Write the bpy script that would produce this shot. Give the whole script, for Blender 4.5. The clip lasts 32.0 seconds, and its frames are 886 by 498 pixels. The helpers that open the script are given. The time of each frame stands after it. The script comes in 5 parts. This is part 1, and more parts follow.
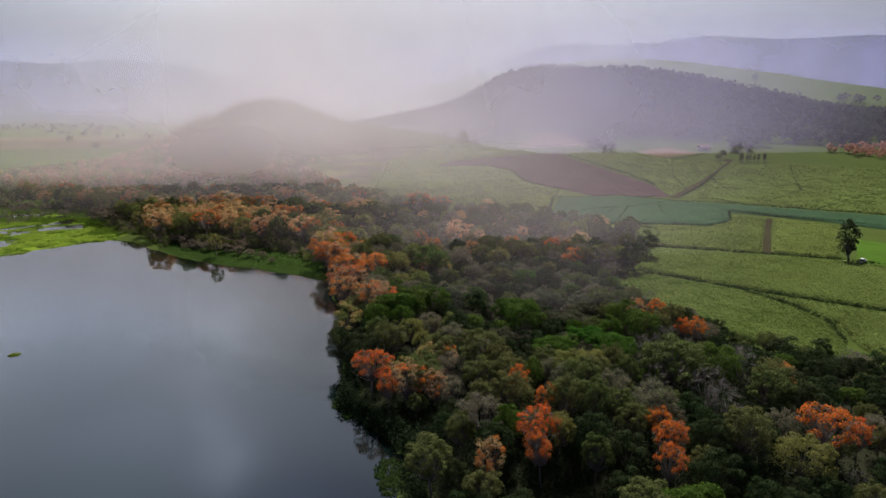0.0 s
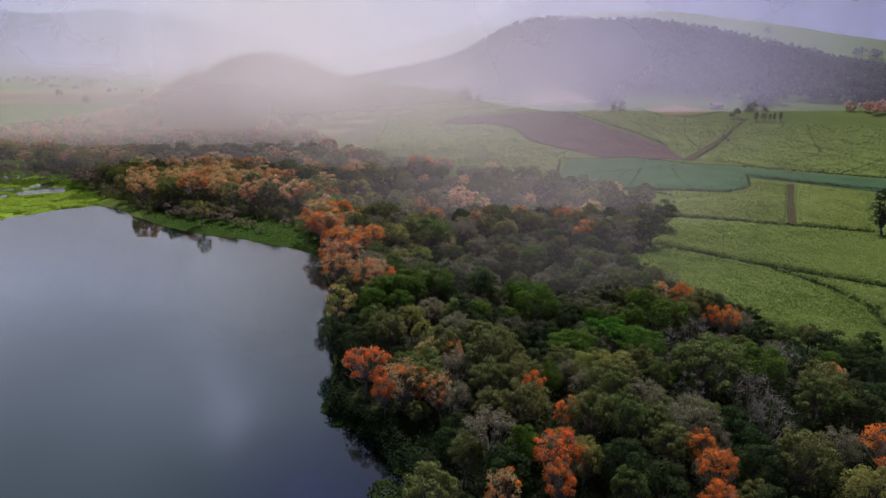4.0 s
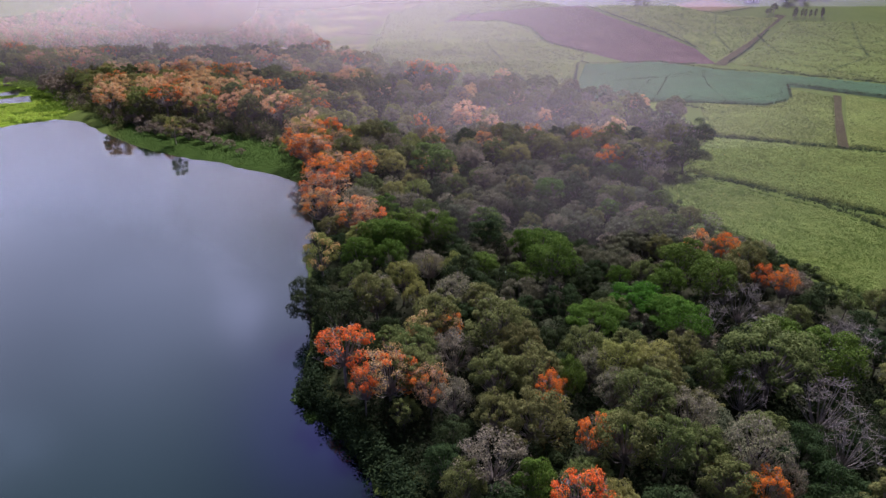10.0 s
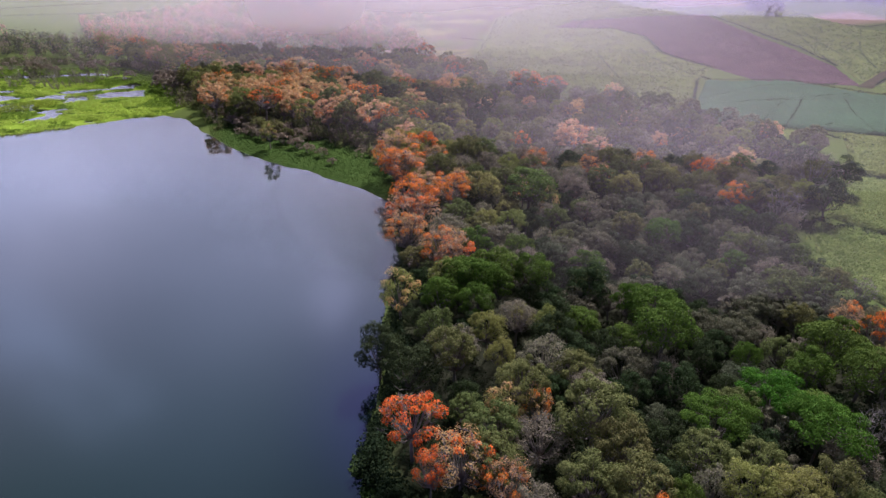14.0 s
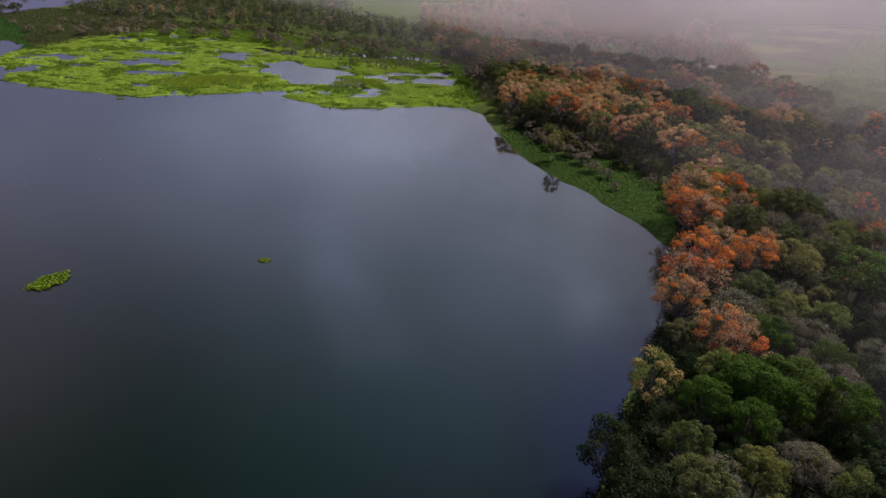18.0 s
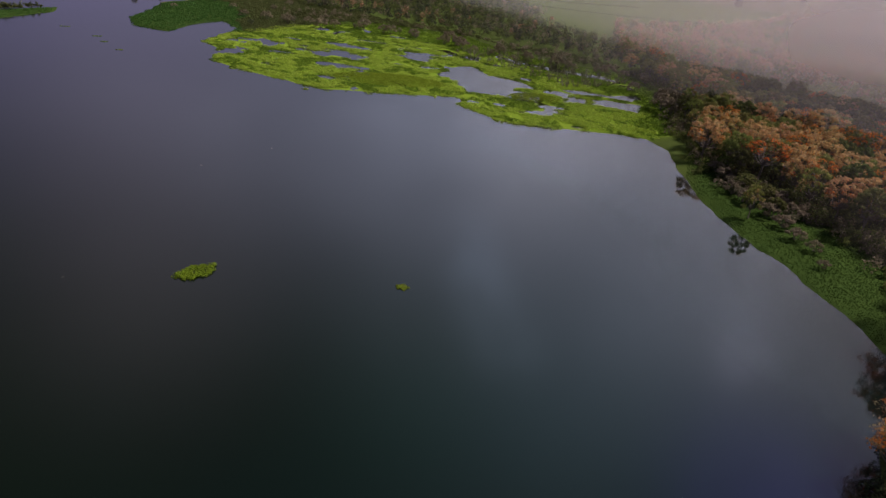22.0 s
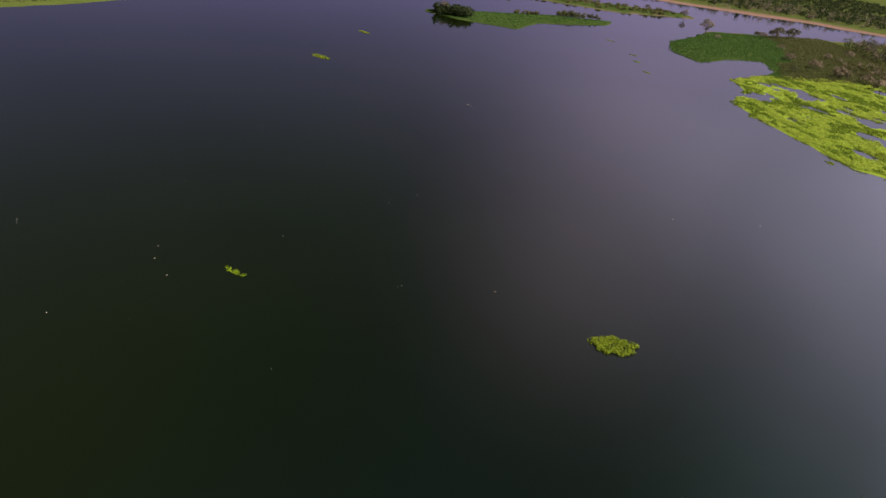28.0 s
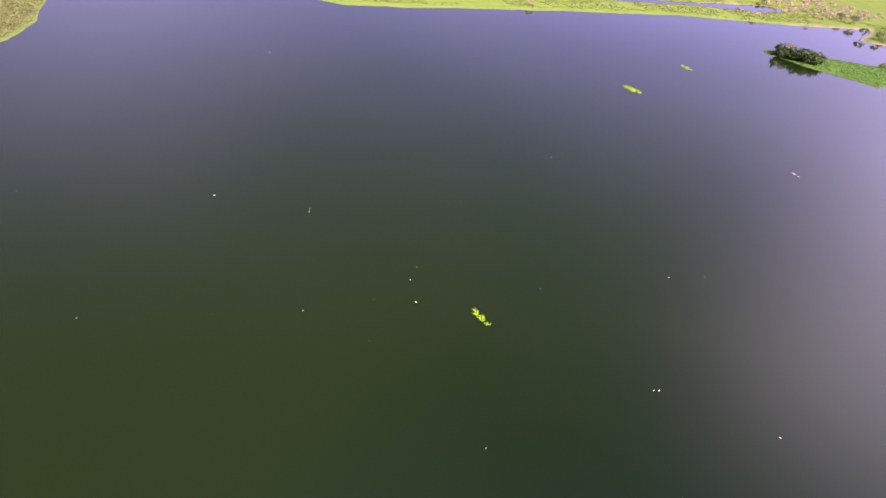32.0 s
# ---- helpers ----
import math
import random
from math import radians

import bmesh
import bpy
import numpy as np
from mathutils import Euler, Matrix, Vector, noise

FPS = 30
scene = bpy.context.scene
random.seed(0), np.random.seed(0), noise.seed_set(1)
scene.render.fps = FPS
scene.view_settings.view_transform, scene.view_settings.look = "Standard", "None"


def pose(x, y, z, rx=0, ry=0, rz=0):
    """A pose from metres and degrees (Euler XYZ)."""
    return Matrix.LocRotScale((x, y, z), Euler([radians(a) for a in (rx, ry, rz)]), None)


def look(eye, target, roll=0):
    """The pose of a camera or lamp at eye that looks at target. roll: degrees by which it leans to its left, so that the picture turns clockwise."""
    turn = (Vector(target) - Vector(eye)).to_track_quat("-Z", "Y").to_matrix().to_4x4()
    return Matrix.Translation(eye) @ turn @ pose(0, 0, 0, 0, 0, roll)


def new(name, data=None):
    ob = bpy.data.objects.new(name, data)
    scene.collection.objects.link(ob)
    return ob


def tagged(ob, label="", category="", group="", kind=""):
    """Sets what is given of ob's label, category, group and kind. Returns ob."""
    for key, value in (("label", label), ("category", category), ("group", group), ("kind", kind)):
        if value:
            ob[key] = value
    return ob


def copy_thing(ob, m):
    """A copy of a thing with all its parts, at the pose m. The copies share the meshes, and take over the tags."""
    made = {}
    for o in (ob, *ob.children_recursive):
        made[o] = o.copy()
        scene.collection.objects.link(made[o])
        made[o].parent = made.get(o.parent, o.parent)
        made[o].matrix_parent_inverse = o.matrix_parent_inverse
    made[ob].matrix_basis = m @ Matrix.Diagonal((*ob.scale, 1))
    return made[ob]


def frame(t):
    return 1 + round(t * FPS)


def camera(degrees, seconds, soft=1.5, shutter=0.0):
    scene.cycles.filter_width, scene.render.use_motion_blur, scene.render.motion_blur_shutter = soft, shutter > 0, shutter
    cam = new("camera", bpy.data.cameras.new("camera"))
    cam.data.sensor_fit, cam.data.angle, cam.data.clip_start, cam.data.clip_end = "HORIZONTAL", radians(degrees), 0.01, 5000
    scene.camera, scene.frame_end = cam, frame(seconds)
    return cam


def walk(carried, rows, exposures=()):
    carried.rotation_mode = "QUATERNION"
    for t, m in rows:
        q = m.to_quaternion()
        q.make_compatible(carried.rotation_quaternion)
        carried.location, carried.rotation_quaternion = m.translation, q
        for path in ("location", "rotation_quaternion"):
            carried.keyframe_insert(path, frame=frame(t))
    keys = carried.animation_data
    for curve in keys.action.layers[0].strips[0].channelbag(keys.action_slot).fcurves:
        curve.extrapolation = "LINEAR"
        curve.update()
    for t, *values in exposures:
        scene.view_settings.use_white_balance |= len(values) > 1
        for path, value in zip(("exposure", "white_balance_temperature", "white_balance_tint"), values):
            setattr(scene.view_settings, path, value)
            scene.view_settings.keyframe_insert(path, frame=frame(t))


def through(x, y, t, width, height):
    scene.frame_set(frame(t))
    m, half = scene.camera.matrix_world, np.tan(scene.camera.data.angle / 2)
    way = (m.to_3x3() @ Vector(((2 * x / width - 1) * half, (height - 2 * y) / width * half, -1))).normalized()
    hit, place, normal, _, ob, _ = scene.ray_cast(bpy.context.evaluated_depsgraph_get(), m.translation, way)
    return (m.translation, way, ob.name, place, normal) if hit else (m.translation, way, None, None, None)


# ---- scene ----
cam = camera(71.1, 32.0)
PATH = [
    (0, (1.618, -1.833, 58.509), (1.557, 0.116, 58.065), -0.6),
    (0.5, (1.618, 0.401, 58.798), (1.557, 2.349, 58.351), -0.6),
    (1, (1.698, 2.315, 59.179), (1.635, 4.263, 58.729), -0.6),
    (1.5, (1.466, 4.38, 59.289), (1.404, 6.327, 58.839), -0.7),
    (2, (1.442, 6.512, 59.456), (1.378, 8.46, 59.004), -0.7),
    (2.5, (1.199, 8.85, 59.785), (1.135, 10.796, 59.33), -0.6),
    (3, (1.0, 10.922, 59.777), (0.936, 12.868, 59.324), -0.6),
    (3.5, (0.862, 13.033, 59.769), (0.797, 14.979, 59.309), -0.6),
    (4, (0.563, 15.171, 59.766), (0.5, 17.084, 59.185), -0.4),
    (4.5, (0.389, 17.141, 60.073), (0.327, 19.011, 59.367), -0.3),
    (6.5, (1.24, 25.674, 60.877), (1.169, 27.461, 59.982), -0.1),
    (7, (1.154, 27.653, 60.713), (1.082, 29.441, 59.821), -0.1),
    (7.5, (1.223, 29.727, 60.426), (1.147, 31.518, 59.54), -0.2),
    (8, (1.21, 31.722, 60.309), (1.134, 33.514, 59.425), -0.2),
    (8.5, (1.226, 33.887, 60.435), (1.148, 35.679, 59.552), -0.2),
    (9, (1.378, 35.959, 60.507), (1.296, 37.753, 59.626), -0.3),
    (9.5, (1.495, 38.09, 60.479), (1.412, 39.884, 59.599), -0.4),
    (10, (1.463, 40.074, 60.5), (1.379, 41.869, 59.622), -0.4),
    (10.5, (1.441, 42.111, 60.494), (1.353, 43.906, 59.617), -0.4),
    (11, (1.488, 44.118, 60.498), (1.395, 45.914, 59.623), -0.5),
    (11.5, (1.131, 46.019, 60.823), (1.039, 47.814, 59.945), -0.4),
    (12, (0.787, 47.972, 61.019), (0.698, 49.767, 60.141), -0.4),
    (12.5, (0.408, 49.895, 61.153), (0.282, 51.688, 60.277), -0.3),
    (13, (0.273, 51.822, 61.225), (0.079, 53.61, 60.349), -0.2),
    (13.5, (0.081, 53.778, 61.338), (-0.188, 55.556, 60.463), -0.0),
    (14, (-0.318, 55.391, 61.505), (-0.687, 57.151, 60.63), 0.2),
    (14.5, (-0.767, 57.29, 61.726), (-1.242, 59.024, 60.848), 0.5),
    (16.5, (-3.359, 64.886, 61.97), (-4.27, 66.431, 61.085), 1.7),
    (17, (-3.683, 67.796, 62.382), (-4.684, 69.281, 61.493), 1.2),
    (17.5, (-4.767, 69.847, 62.441), (-5.834, 71.284, 61.549), 1.5),
    (18, (-6.05, 71.804, 62.241), (-7.176, 73.196, 61.348), 1.7),
    (18.5, (-7.23, 73.758, 62.391), (-8.403, 75.108, 61.496), 2.0),
    (19, (-8.887, 75.417, 62.487), (-10.093, 76.736, 61.589), 2.3),
    (19.5, (-10.145, 77.29, 62.571), (-11.381, 78.581, 61.672), 2.5),
    (20, (-11.63, 78.681, 62.538), (-12.889, 79.95, 61.641), 2.9),
    (20.5, (-13.147, 79.869, 62.721), (-14.438, 81.105, 61.824), 3.3),
    (21, (-14.882, 81.106, 62.982), (-16.218, 82.292, 62.082), 3.6),
    (21.5, (-16.766, 82.019, 62.816), (-18.158, 83.138, 61.916), 4.2),
    (22, (-18.537, 82.77, 62.845), (-19.987, 83.812, 61.943), 4.7),
    (22.5, (-20.415, 83.849, 62.672), (-21.916, 84.815, 61.77), 5.1),
    (23, (-22.387, 84.416, 62.808), (-23.934, 85.305, 61.903), 5.4),
    (23.5, (-24.268, 85.084, 62.518), (-25.863, 85.882, 61.612), 5.9),
    (24, (-26.203, 85.594, 62.572), (-27.843, 86.286, 61.661), 6.3),
    (24.5, (-27.949, 85.723, 62.867), (-29.63, 86.299, 61.948), 6.8),
    (25, (-29.768, 85.912, 63.073), (-31.481, 86.361, 62.144), 7.1),
    (25.5, (-31.781, 86.223, 63.006), (-33.517, 86.549, 62.069), 7.4),
    (26, (-33.851, 86.362, 63.03), (-35.602, 86.557, 62.083), 7.6),
    (26.5, (-35.749, 86.4, 63.071), (-37.503, 86.47, 62.113), 7.9),
    (28.5, (-43.496, 85.194, 63.173), (-45.206, 84.872, 62.188), 8.5),
    (29, (-45.455, 84.567, 63.331), (-47.146, 84.167, 62.339), 8.6),
    (29.5, (-47.173, 83.767, 63.521), (-48.839, 83.287, 62.523), 8.8),
    (30, (-48.903, 82.841, 63.587), (-50.535, 82.272, 62.581), 9.0),
    (30.5, (-50.813, 81.758, 63.496), (-52.403, 81.092, 62.481), 9.2),
    (31, (-52.284, 80.563, 63.661), (-53.817, 79.791, 62.634), 9.5),
    (31.5, (-53.955, 79.138, 63.731), (-55.428, 78.272, 62.691), 9.7),
    (32, (-55.575, 77.851, 63.665), (-56.968, 76.876, 62.611), 9.8),
]
EXPOSURES = [(0.0, 0.28, 6000, 9), (4.0, 0.34, 5800, 13), (7.0, 0.88, 5500, 26), (14.0, 0.88, 5500, 28), (17.0, 0.34, 5700, 18), (19.0, -0.14, 5900, 18), (25.0, -0.15, 6400, 20),
             (29.0, 0.68, 6550, 28), (31.0, 1.24, 6450, 31), (32.0, 2.36, 6350, 36)]
walk(cam, [(t, look(eye, target, roll)) for t, eye, target, roll in PATH], EXPOSURES)

# ---------------------------------------------------------------- sky, sun
SUN_AZIMUTH, SUN_HEIGHT = 14.0, 48.0
world = bpy.data.worlds.new("sky")
scene.world = world
world.use_nodes = True
wn, wl = world.node_tree.nodes, world.node_tree.links
wn.clear()


def wnode(kind, **values):
    n = wn.new(kind)
    for key, value in values.items():
        n.inputs[key.replace("_", " ")].default_value = value
    return n


def wmath(op, a, b=0.0, c=0.0):
    n = wn.new("ShaderNodeMath")
    n.operation = op
    for k, v in enumerate((a, b, c)):
        if isinstance(v, (int, float)):
            n.inputs[k].default_value = v
        else:
            wl.new(v, n.inputs[k])
    return n.outputs[0]


def wmix(fac, a, b):
    n = wn.new("ShaderNodeMix")
    n.data_type = "RGBA"
    for k, v in ((0, fac), (6, a), (7, b)):
        if isinstance(v, (int, float, tuple)):
            n.inputs[k].default_value = v
        else:
            wl.new(v, n.inputs[k])
    return n.outputs[2]


coord = wn.new("ShaderNodeTexCoord")
split = wn.new("ShaderNodeSeparateXYZ")
wl.new(coord.outputs["Generated"], split.inputs[0])
up = wmath("MAXIMUM", split.outputs[2], 0.0)
dome = wmath("ADD", up, 0.16)
plane = wn.new("ShaderNodeCombineXYZ")
wl.new(wmath("DIVIDE", split.outputs[0], dome), plane.inputs[0])
wl.new(wmath("DIVIDE", split.outputs[1], dome), plane.inputs[1])
clouds = wnode("ShaderNodeTexNoise", Scale=1.0, Detail=2.0, Roughness=0.5)
wl.new(plane.outputs[0], clouds.inputs["Vector"])
cloud = wmath("MULTIPLY_ADD", clouds.outputs["Fac"], 3.2, -1.15)
cloud = wmath("MINIMUM", wmath("MAXIMUM", cloud, 0.0), 1.0)
sun_way = Vector((math.sin(radians(SUN_AZIMUTH)) * math.cos(radians(SUN_HEIGHT)), math.cos(radians(SUN_AZIMUTH)) * math.cos(radians(SUN_HEIGHT)), math.sin(radians(SUN_HEIGHT))))
# a bright cloud bank added north-west, clear of the horizon, to lighten the lake
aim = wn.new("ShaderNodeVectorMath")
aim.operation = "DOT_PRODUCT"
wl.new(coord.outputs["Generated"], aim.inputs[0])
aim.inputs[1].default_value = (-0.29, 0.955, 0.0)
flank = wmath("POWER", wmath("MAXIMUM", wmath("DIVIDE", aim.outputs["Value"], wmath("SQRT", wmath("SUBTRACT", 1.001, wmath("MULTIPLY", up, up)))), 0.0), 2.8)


def wrange(v, lo, hi):
    n = wn.new("ShaderNodeMapRange")
    n.interpolation_type = "SMOOTHSTEP"
    wl.new(v, n.inputs[0])
    n.inputs[1].default_value, n.inputs[2].default_value = lo, hi
    return n.outputs[0]


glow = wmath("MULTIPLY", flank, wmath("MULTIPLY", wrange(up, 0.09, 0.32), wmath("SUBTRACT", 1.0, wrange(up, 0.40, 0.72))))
# upright streaks put into the bank, as ripples would stretch the lake's reflection
flat = wn.new("ShaderNodeCombineXYZ")
wl.new(split.outputs[0], flat.inputs[0])
wl.new(split.outputs[1], flat.inputs[1])
unit = wn.new("ShaderNodeVectorMath")
unit.operation = "NORMALIZE"
wl.new(flat.outputs[0], unit.inputs[0])
ripple_streaks = wnode("ShaderNodeTexNoise", Scale=2.3, Detail=2.0, Roughness=0.5)
wl.new(unit.outputs[0], ripple_streaks.inputs["Vector"])
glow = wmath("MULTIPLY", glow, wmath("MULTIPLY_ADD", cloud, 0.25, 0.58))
glow = wmath("MULTIPLY", glow, wmath("MULTIPLY_ADD", wrange(ripple_streaks.outputs["Fac"], 0.32, 0.72), 0.25, 0.87))
north = wmath("MULTIPLY_ADD", split.outputs[1], 0.5, 0.5)
north = wmath("POWER", north, 3.0)
low = wmath("POWER", wmath("SUBTRACT", 1.0, up), 3.6)
edge = wmix(north, (0.15, 0.13, 0.33, 1), (0.335, 0.34, 0.32, 1))
veil = wmix(low, (0.020, 0.026, 0.034, 1), edge)
veil = wmix(wmath("MULTIPLY", wmath("MULTIPLY", cloud, 0.10), wmath("SUBTRACT", 1.0, low)), veil, (0.30, 0.29, 0.36, 1))
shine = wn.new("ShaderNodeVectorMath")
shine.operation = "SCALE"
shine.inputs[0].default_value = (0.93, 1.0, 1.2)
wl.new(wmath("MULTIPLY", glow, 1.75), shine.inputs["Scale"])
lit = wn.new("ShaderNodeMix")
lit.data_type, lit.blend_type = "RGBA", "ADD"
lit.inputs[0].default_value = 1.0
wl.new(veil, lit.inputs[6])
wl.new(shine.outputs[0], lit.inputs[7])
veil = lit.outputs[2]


def bank(turn, high, wide, colour):
    """A cloud in the sky: where it stands, how wide it is (degrees) and what it adds, torn by the clouds' noise."""
    n = wn.new("ShaderNodeVectorMath")
    n.operation = "DOT_PRODUCT"
    wl.new(coord.outputs["Generated"], n.inputs[0])
    c = math.cos(radians(high))
    n.inputs[1].default_value = (c * math.sin(radians(turn)), c * math.cos(radians(turn)), math.sin(radians(high)))
    f = wmath("POWER", 2.718, wmath("DIVIDE", wmath("SUBTRACT", n.outputs["Value"], 1.0), 1 - math.cos(radians(wide))))
    tint = wn.new("ShaderNodeVectorMath")
    tint.operation = "SCALE"
    tint.inputs[0].default_value = colour
    wl.new(wmath("MULTIPLY", f, wmath("MULTIPLY_ADD", torn, 1.2, 0.35) if wide < 5 else wmath("MULTIPLY_ADD", torn, 0.3, 0.85) if wide < 9 else 1.0), tint.inputs["Scale"])
    m = wn.new("ShaderNodeMix")
    m.data_type, m.blend_type = "RGBA", "ADD"
    m.inputs[0].default_value = 1.0
    wl.new(veil, m.inputs[6])
    wl.new(tint.outputs[0], m.inputs[7])
    return m.outputs[2]


tatters = wnode("ShaderNodeTexNoise", Scale=7.0, Detail=4.0, Roughness=0.55)
wl.new(coord.outputs["Generated"], tatters.inputs["Vector"])
torn = wrange(tatters.outputs["Fac"], 0.34, 0.66)
# white cloud over the far bank, two bright tufts, long pale streaks, and a blue gap higher up
for row in ((-5, 8, 24, (0.15, 0.15, 0.14)), (-19, 17, 6, (1.1, 1.1, 1.15)), (-23, 30, 3, (0.42, 0.42, 0.52)), (-25, 25, 4, (0.16, 0.16, 0.2)), (-45, 17.5, 7, (0.35, 0.33, 0.33)),
            (-52, 27, 3, (0.14, 0.2, 0.27)), (-49, 31, 3, (0.18, 0.25, 0.32)), (-46, 35, 3, (0.2, 0.26, 0.32)), (-16, 41, 7, (0.26, 0.19, 0.95)), (-82, 17, 13, (0.17, 0.14, 0.18)),
            (-84, 32, 11, (0.26, 0.22, 0.21)), (-62, 20, 12, (0.12, 0.12, 0.15)), (-36, 41, 11, (0.40, 0.58, 0.70)), (-56, 41, 10, (0.14, 0.27, 0.24)), (-158, 18, 13, (0.07, 0.06, 0.10))):
    veil = bank(*row)
sky = wn.new("ShaderNodeTexSky")
sky.sky_type = "NISHITA"
sky.sun_disc, sky.sun_elevation, sky.sun_rotation = False, radians(SUN_HEIGHT), radians(SUN_AZIMUTH)
sky.air_density, sky.dust_density = 1.2, 3.0
back_sky, back_veil, both, out = wnode("ShaderNodeBackground", Strength=0.008), wnode("ShaderNodeBackground", Strength=1.0), wn.new("ShaderNodeAddShader"), wn.new("ShaderNodeOutputWorld")
wl.new(sky.outputs[0], back_sky.inputs[0])
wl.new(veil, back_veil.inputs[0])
wl.new(back_sky.outputs[0], both.inputs[0])
wl.new(back_veil.outputs[0], both.inputs[1])
wl.new(both.outputs[0], out.inputs[0])

sun = new("sun", bpy.data.lights.new("sun", "SUN"))
sun.data.energy, sun.data.angle, sun.data.color = 4.5, radians(8), (1.0, 0.91, 0.82)
sun.matrix_world = look((0, 0, 0), -sun_way)

# ---------------------------------------------------------------- materials
def material(name):
    m = bpy.data.materials.new(name)
    m.use_nodes = True
    m.node_tree.nodes.clear()
    return m, m.node_tree.nodes, m.node_tree.links


class Kit:
    """A short way to write node trees."""

    def __init__(self, name):
        self.m, self.n, self.l = material(name)
        self.place = self.n.new("ShaderNodeTexCoord").outputs["Object"]
        self.info = self.n.new("ShaderNodeObjectInfo")
        self.geo = self.n.new("ShaderNodeNewGeometry")

    def put(self, socket, v):
        if isinstance(v, (int, float)):
            socket.default_value = v
        elif isinstance(v, tuple):
            socket.default_value = v if len(v) == 4 or socket.type == "VECTOR" else (*v, 1)
        else:
            self.l.new(v, socket)

    def noise(self, scale, detail=3.0, rough=0.55, where=None, stretch=None):
        v = where or self.place
        if stretch:
            mp = self.n.new("ShaderNodeMapping")
            self.l.new(v, mp.inputs["Vector"])
            mp.inputs["Scale"].default_value, mp.inputs["Rotation"].default_value = stretch[0], (0, 0, radians(stretch[1]))
            v = mp.outputs[0]
        t = self.n.new("ShaderNodeTexNoise")
        t.inputs["Scale"].default_value, t.inputs["Detail"].default_value, t.inputs["Roughness"].default_value = scale, detail, rough
        self.l.new(v, t.inputs["Vector"])
        return t.outputs["Fac"]

    def math(self, op, a, b=0.0):
        t = self.n.new("ShaderNodeMath")
        t.operation = op
        self.put(t.inputs[0], a)
        self.put(t.inputs[1], b)
        return t.outputs[0]

    def ramp(self, v, lo, hi):
        t = self.n.new("ShaderNodeMapRange")
        t.interpolation_type = "SMOOTHSTEP"
        self.put(t.inputs[0], v)
        t.inputs[1].default_value, t.inputs[2].default_value = lo, hi
        return t.outputs[0]

    def mix(self, f, a, b, kind="MIX"):
        t = self.n.new("ShaderNodeMix")
        t.data_type, t.blend_type = "RGBA", kind
        self.put(t.inputs[0], f)
        self.put(t.inputs[6], a)
        self.put(t.inputs[7], b)
        return t.outputs[2]

    def hue(self, colour, h=0.5, s=1.0, v=1.0):
        t = self.n.new("ShaderNodeHueSaturation")
        for k, x in (("Hue", h), ("Saturation", s), ("Value", v), ("Color", colour)):
            self.put(t.inputs[k], x)
        return t.outputs[0]

    def cover(self, name):
        t = self.n.new("ShaderNodeAttribute")
        t.attribute_name = name
        return t

    def bump(self, height, strength, distance):
        t = self.n.new("ShaderNodeBump")
        self.put(t.inputs["Height"], height)
        t.inputs["Strength"].default_value, t.inputs["Distance"].default_value = strength, distance
        return t.outputs[0]

    def done(self, colour, rough=0.85, normal=None, through=0.0, metal=0.0, spec=0.25):
        p, o = self.n.new("ShaderNodeBsdfPrincipled"), self.n.new("ShaderNodeOutputMaterial")
        self.put(p.inputs["Base Color"], colour)
        self.put(p.inputs["Roughness"], rough)
        p.inputs["Metallic"].default_value, p.inputs["Specular IOR Level"].default_value = metal, spec
        if normal is not None:
            self.l.new(normal, p.inputs["Normal"])
        last = p.outputs[0]
        if through:
            t, x = self.n.new("ShaderNodeBsdfTranslucent"), self.n.new("ShaderNodeMixShader")
            self.put(t.inputs[0], colour)
            x.inputs[0].default_value = through
            self.l.new(last, x.inputs[1])
            self.l.new(t.outputs[0], x.inputs[2])
            last = x.outputs[0]
        self.l.new(last, o.inputs[0])
        return self.m


def leafy(name, colour, other, through=0.35, rough=0.6, spread=0.04, sat=0.95):
    """Foliage: two tones leaf by leaf, a shift from plant to plant."""
    k = Kit(name)
    c = k.mix(k.geo.outputs["Random Per Island"], colour, other)
    patch = k.noise(0.45, 2.0)
    c = k.hue(c, k.math("MULTIPLY_ADD", k.info.outputs["Random"], spread), k.math("ADD", sat, k.math("MULTIPLY", k.info.outputs["Random"], (1 - sat) * 1.4)),
              k.math("ADD", 0.55, k.math("MULTIPLY", patch, 0.9)))
    for node in k.n:
        if node.type == "MATH" and node.operation == "MULTIPLY_ADD":
            node.inputs[2].default_value = 0.5 - spread / 2
    return k.done(c, rough, through=through, spec=0.02)


def barky(name, colour, other):
    k = Kit(name)
    c = k.mix(k.noise(3.0, 5.0, 0.7, stretch=((1, 1, 0.25), 0)), colour, other)
    return k.done(c, 0.9, k.bump(k.noise(9.0, 4.0), 0.5, 0.05))


M_OLIVE = leafy("olive_leaves", (0.085, 0.104, 0.028), (0.19, 0.20, 0.064), spread=0.06)
M_GREEN = leafy("green_leaves", (0.054, 0.10, 0.013), (0.125, 0.185, 0.028))
M_BRIGHT = leafy("bright_leaves", (0.05, 0.12, 0.012), (0.10, 0.19, 0.022))
M_SCRUB = leafy("scrub_leaves", (0.08, 0.095, 0.045), (0.175, 0.17, 0.10), 0.4, spread=0.08)
M_YELLOW = leafy("yellow_green_leaves", (0.18, 0.20, 0.045), (0.32, 0.325, 0.095), 0.5, spread=0.05)
M_DARK = leafy("dark_leaves", (0.022, 0.038, 0.013), (0.055, 0.078, 0.027))
# near-black leaves: the shade under the trees is put into their colour
M_UNDER = leafy("shade_tinted_undergrowth", (0.012, 0.02, 0.008), (0.03, 0.042, 0.016), 0.1)
M_FLOWER = leafy("coral_flowers", (0.70, 0.14, 0.022), (0.80, 0.29, 0.05), 0.35, 0.6, 0.02, 1.0)
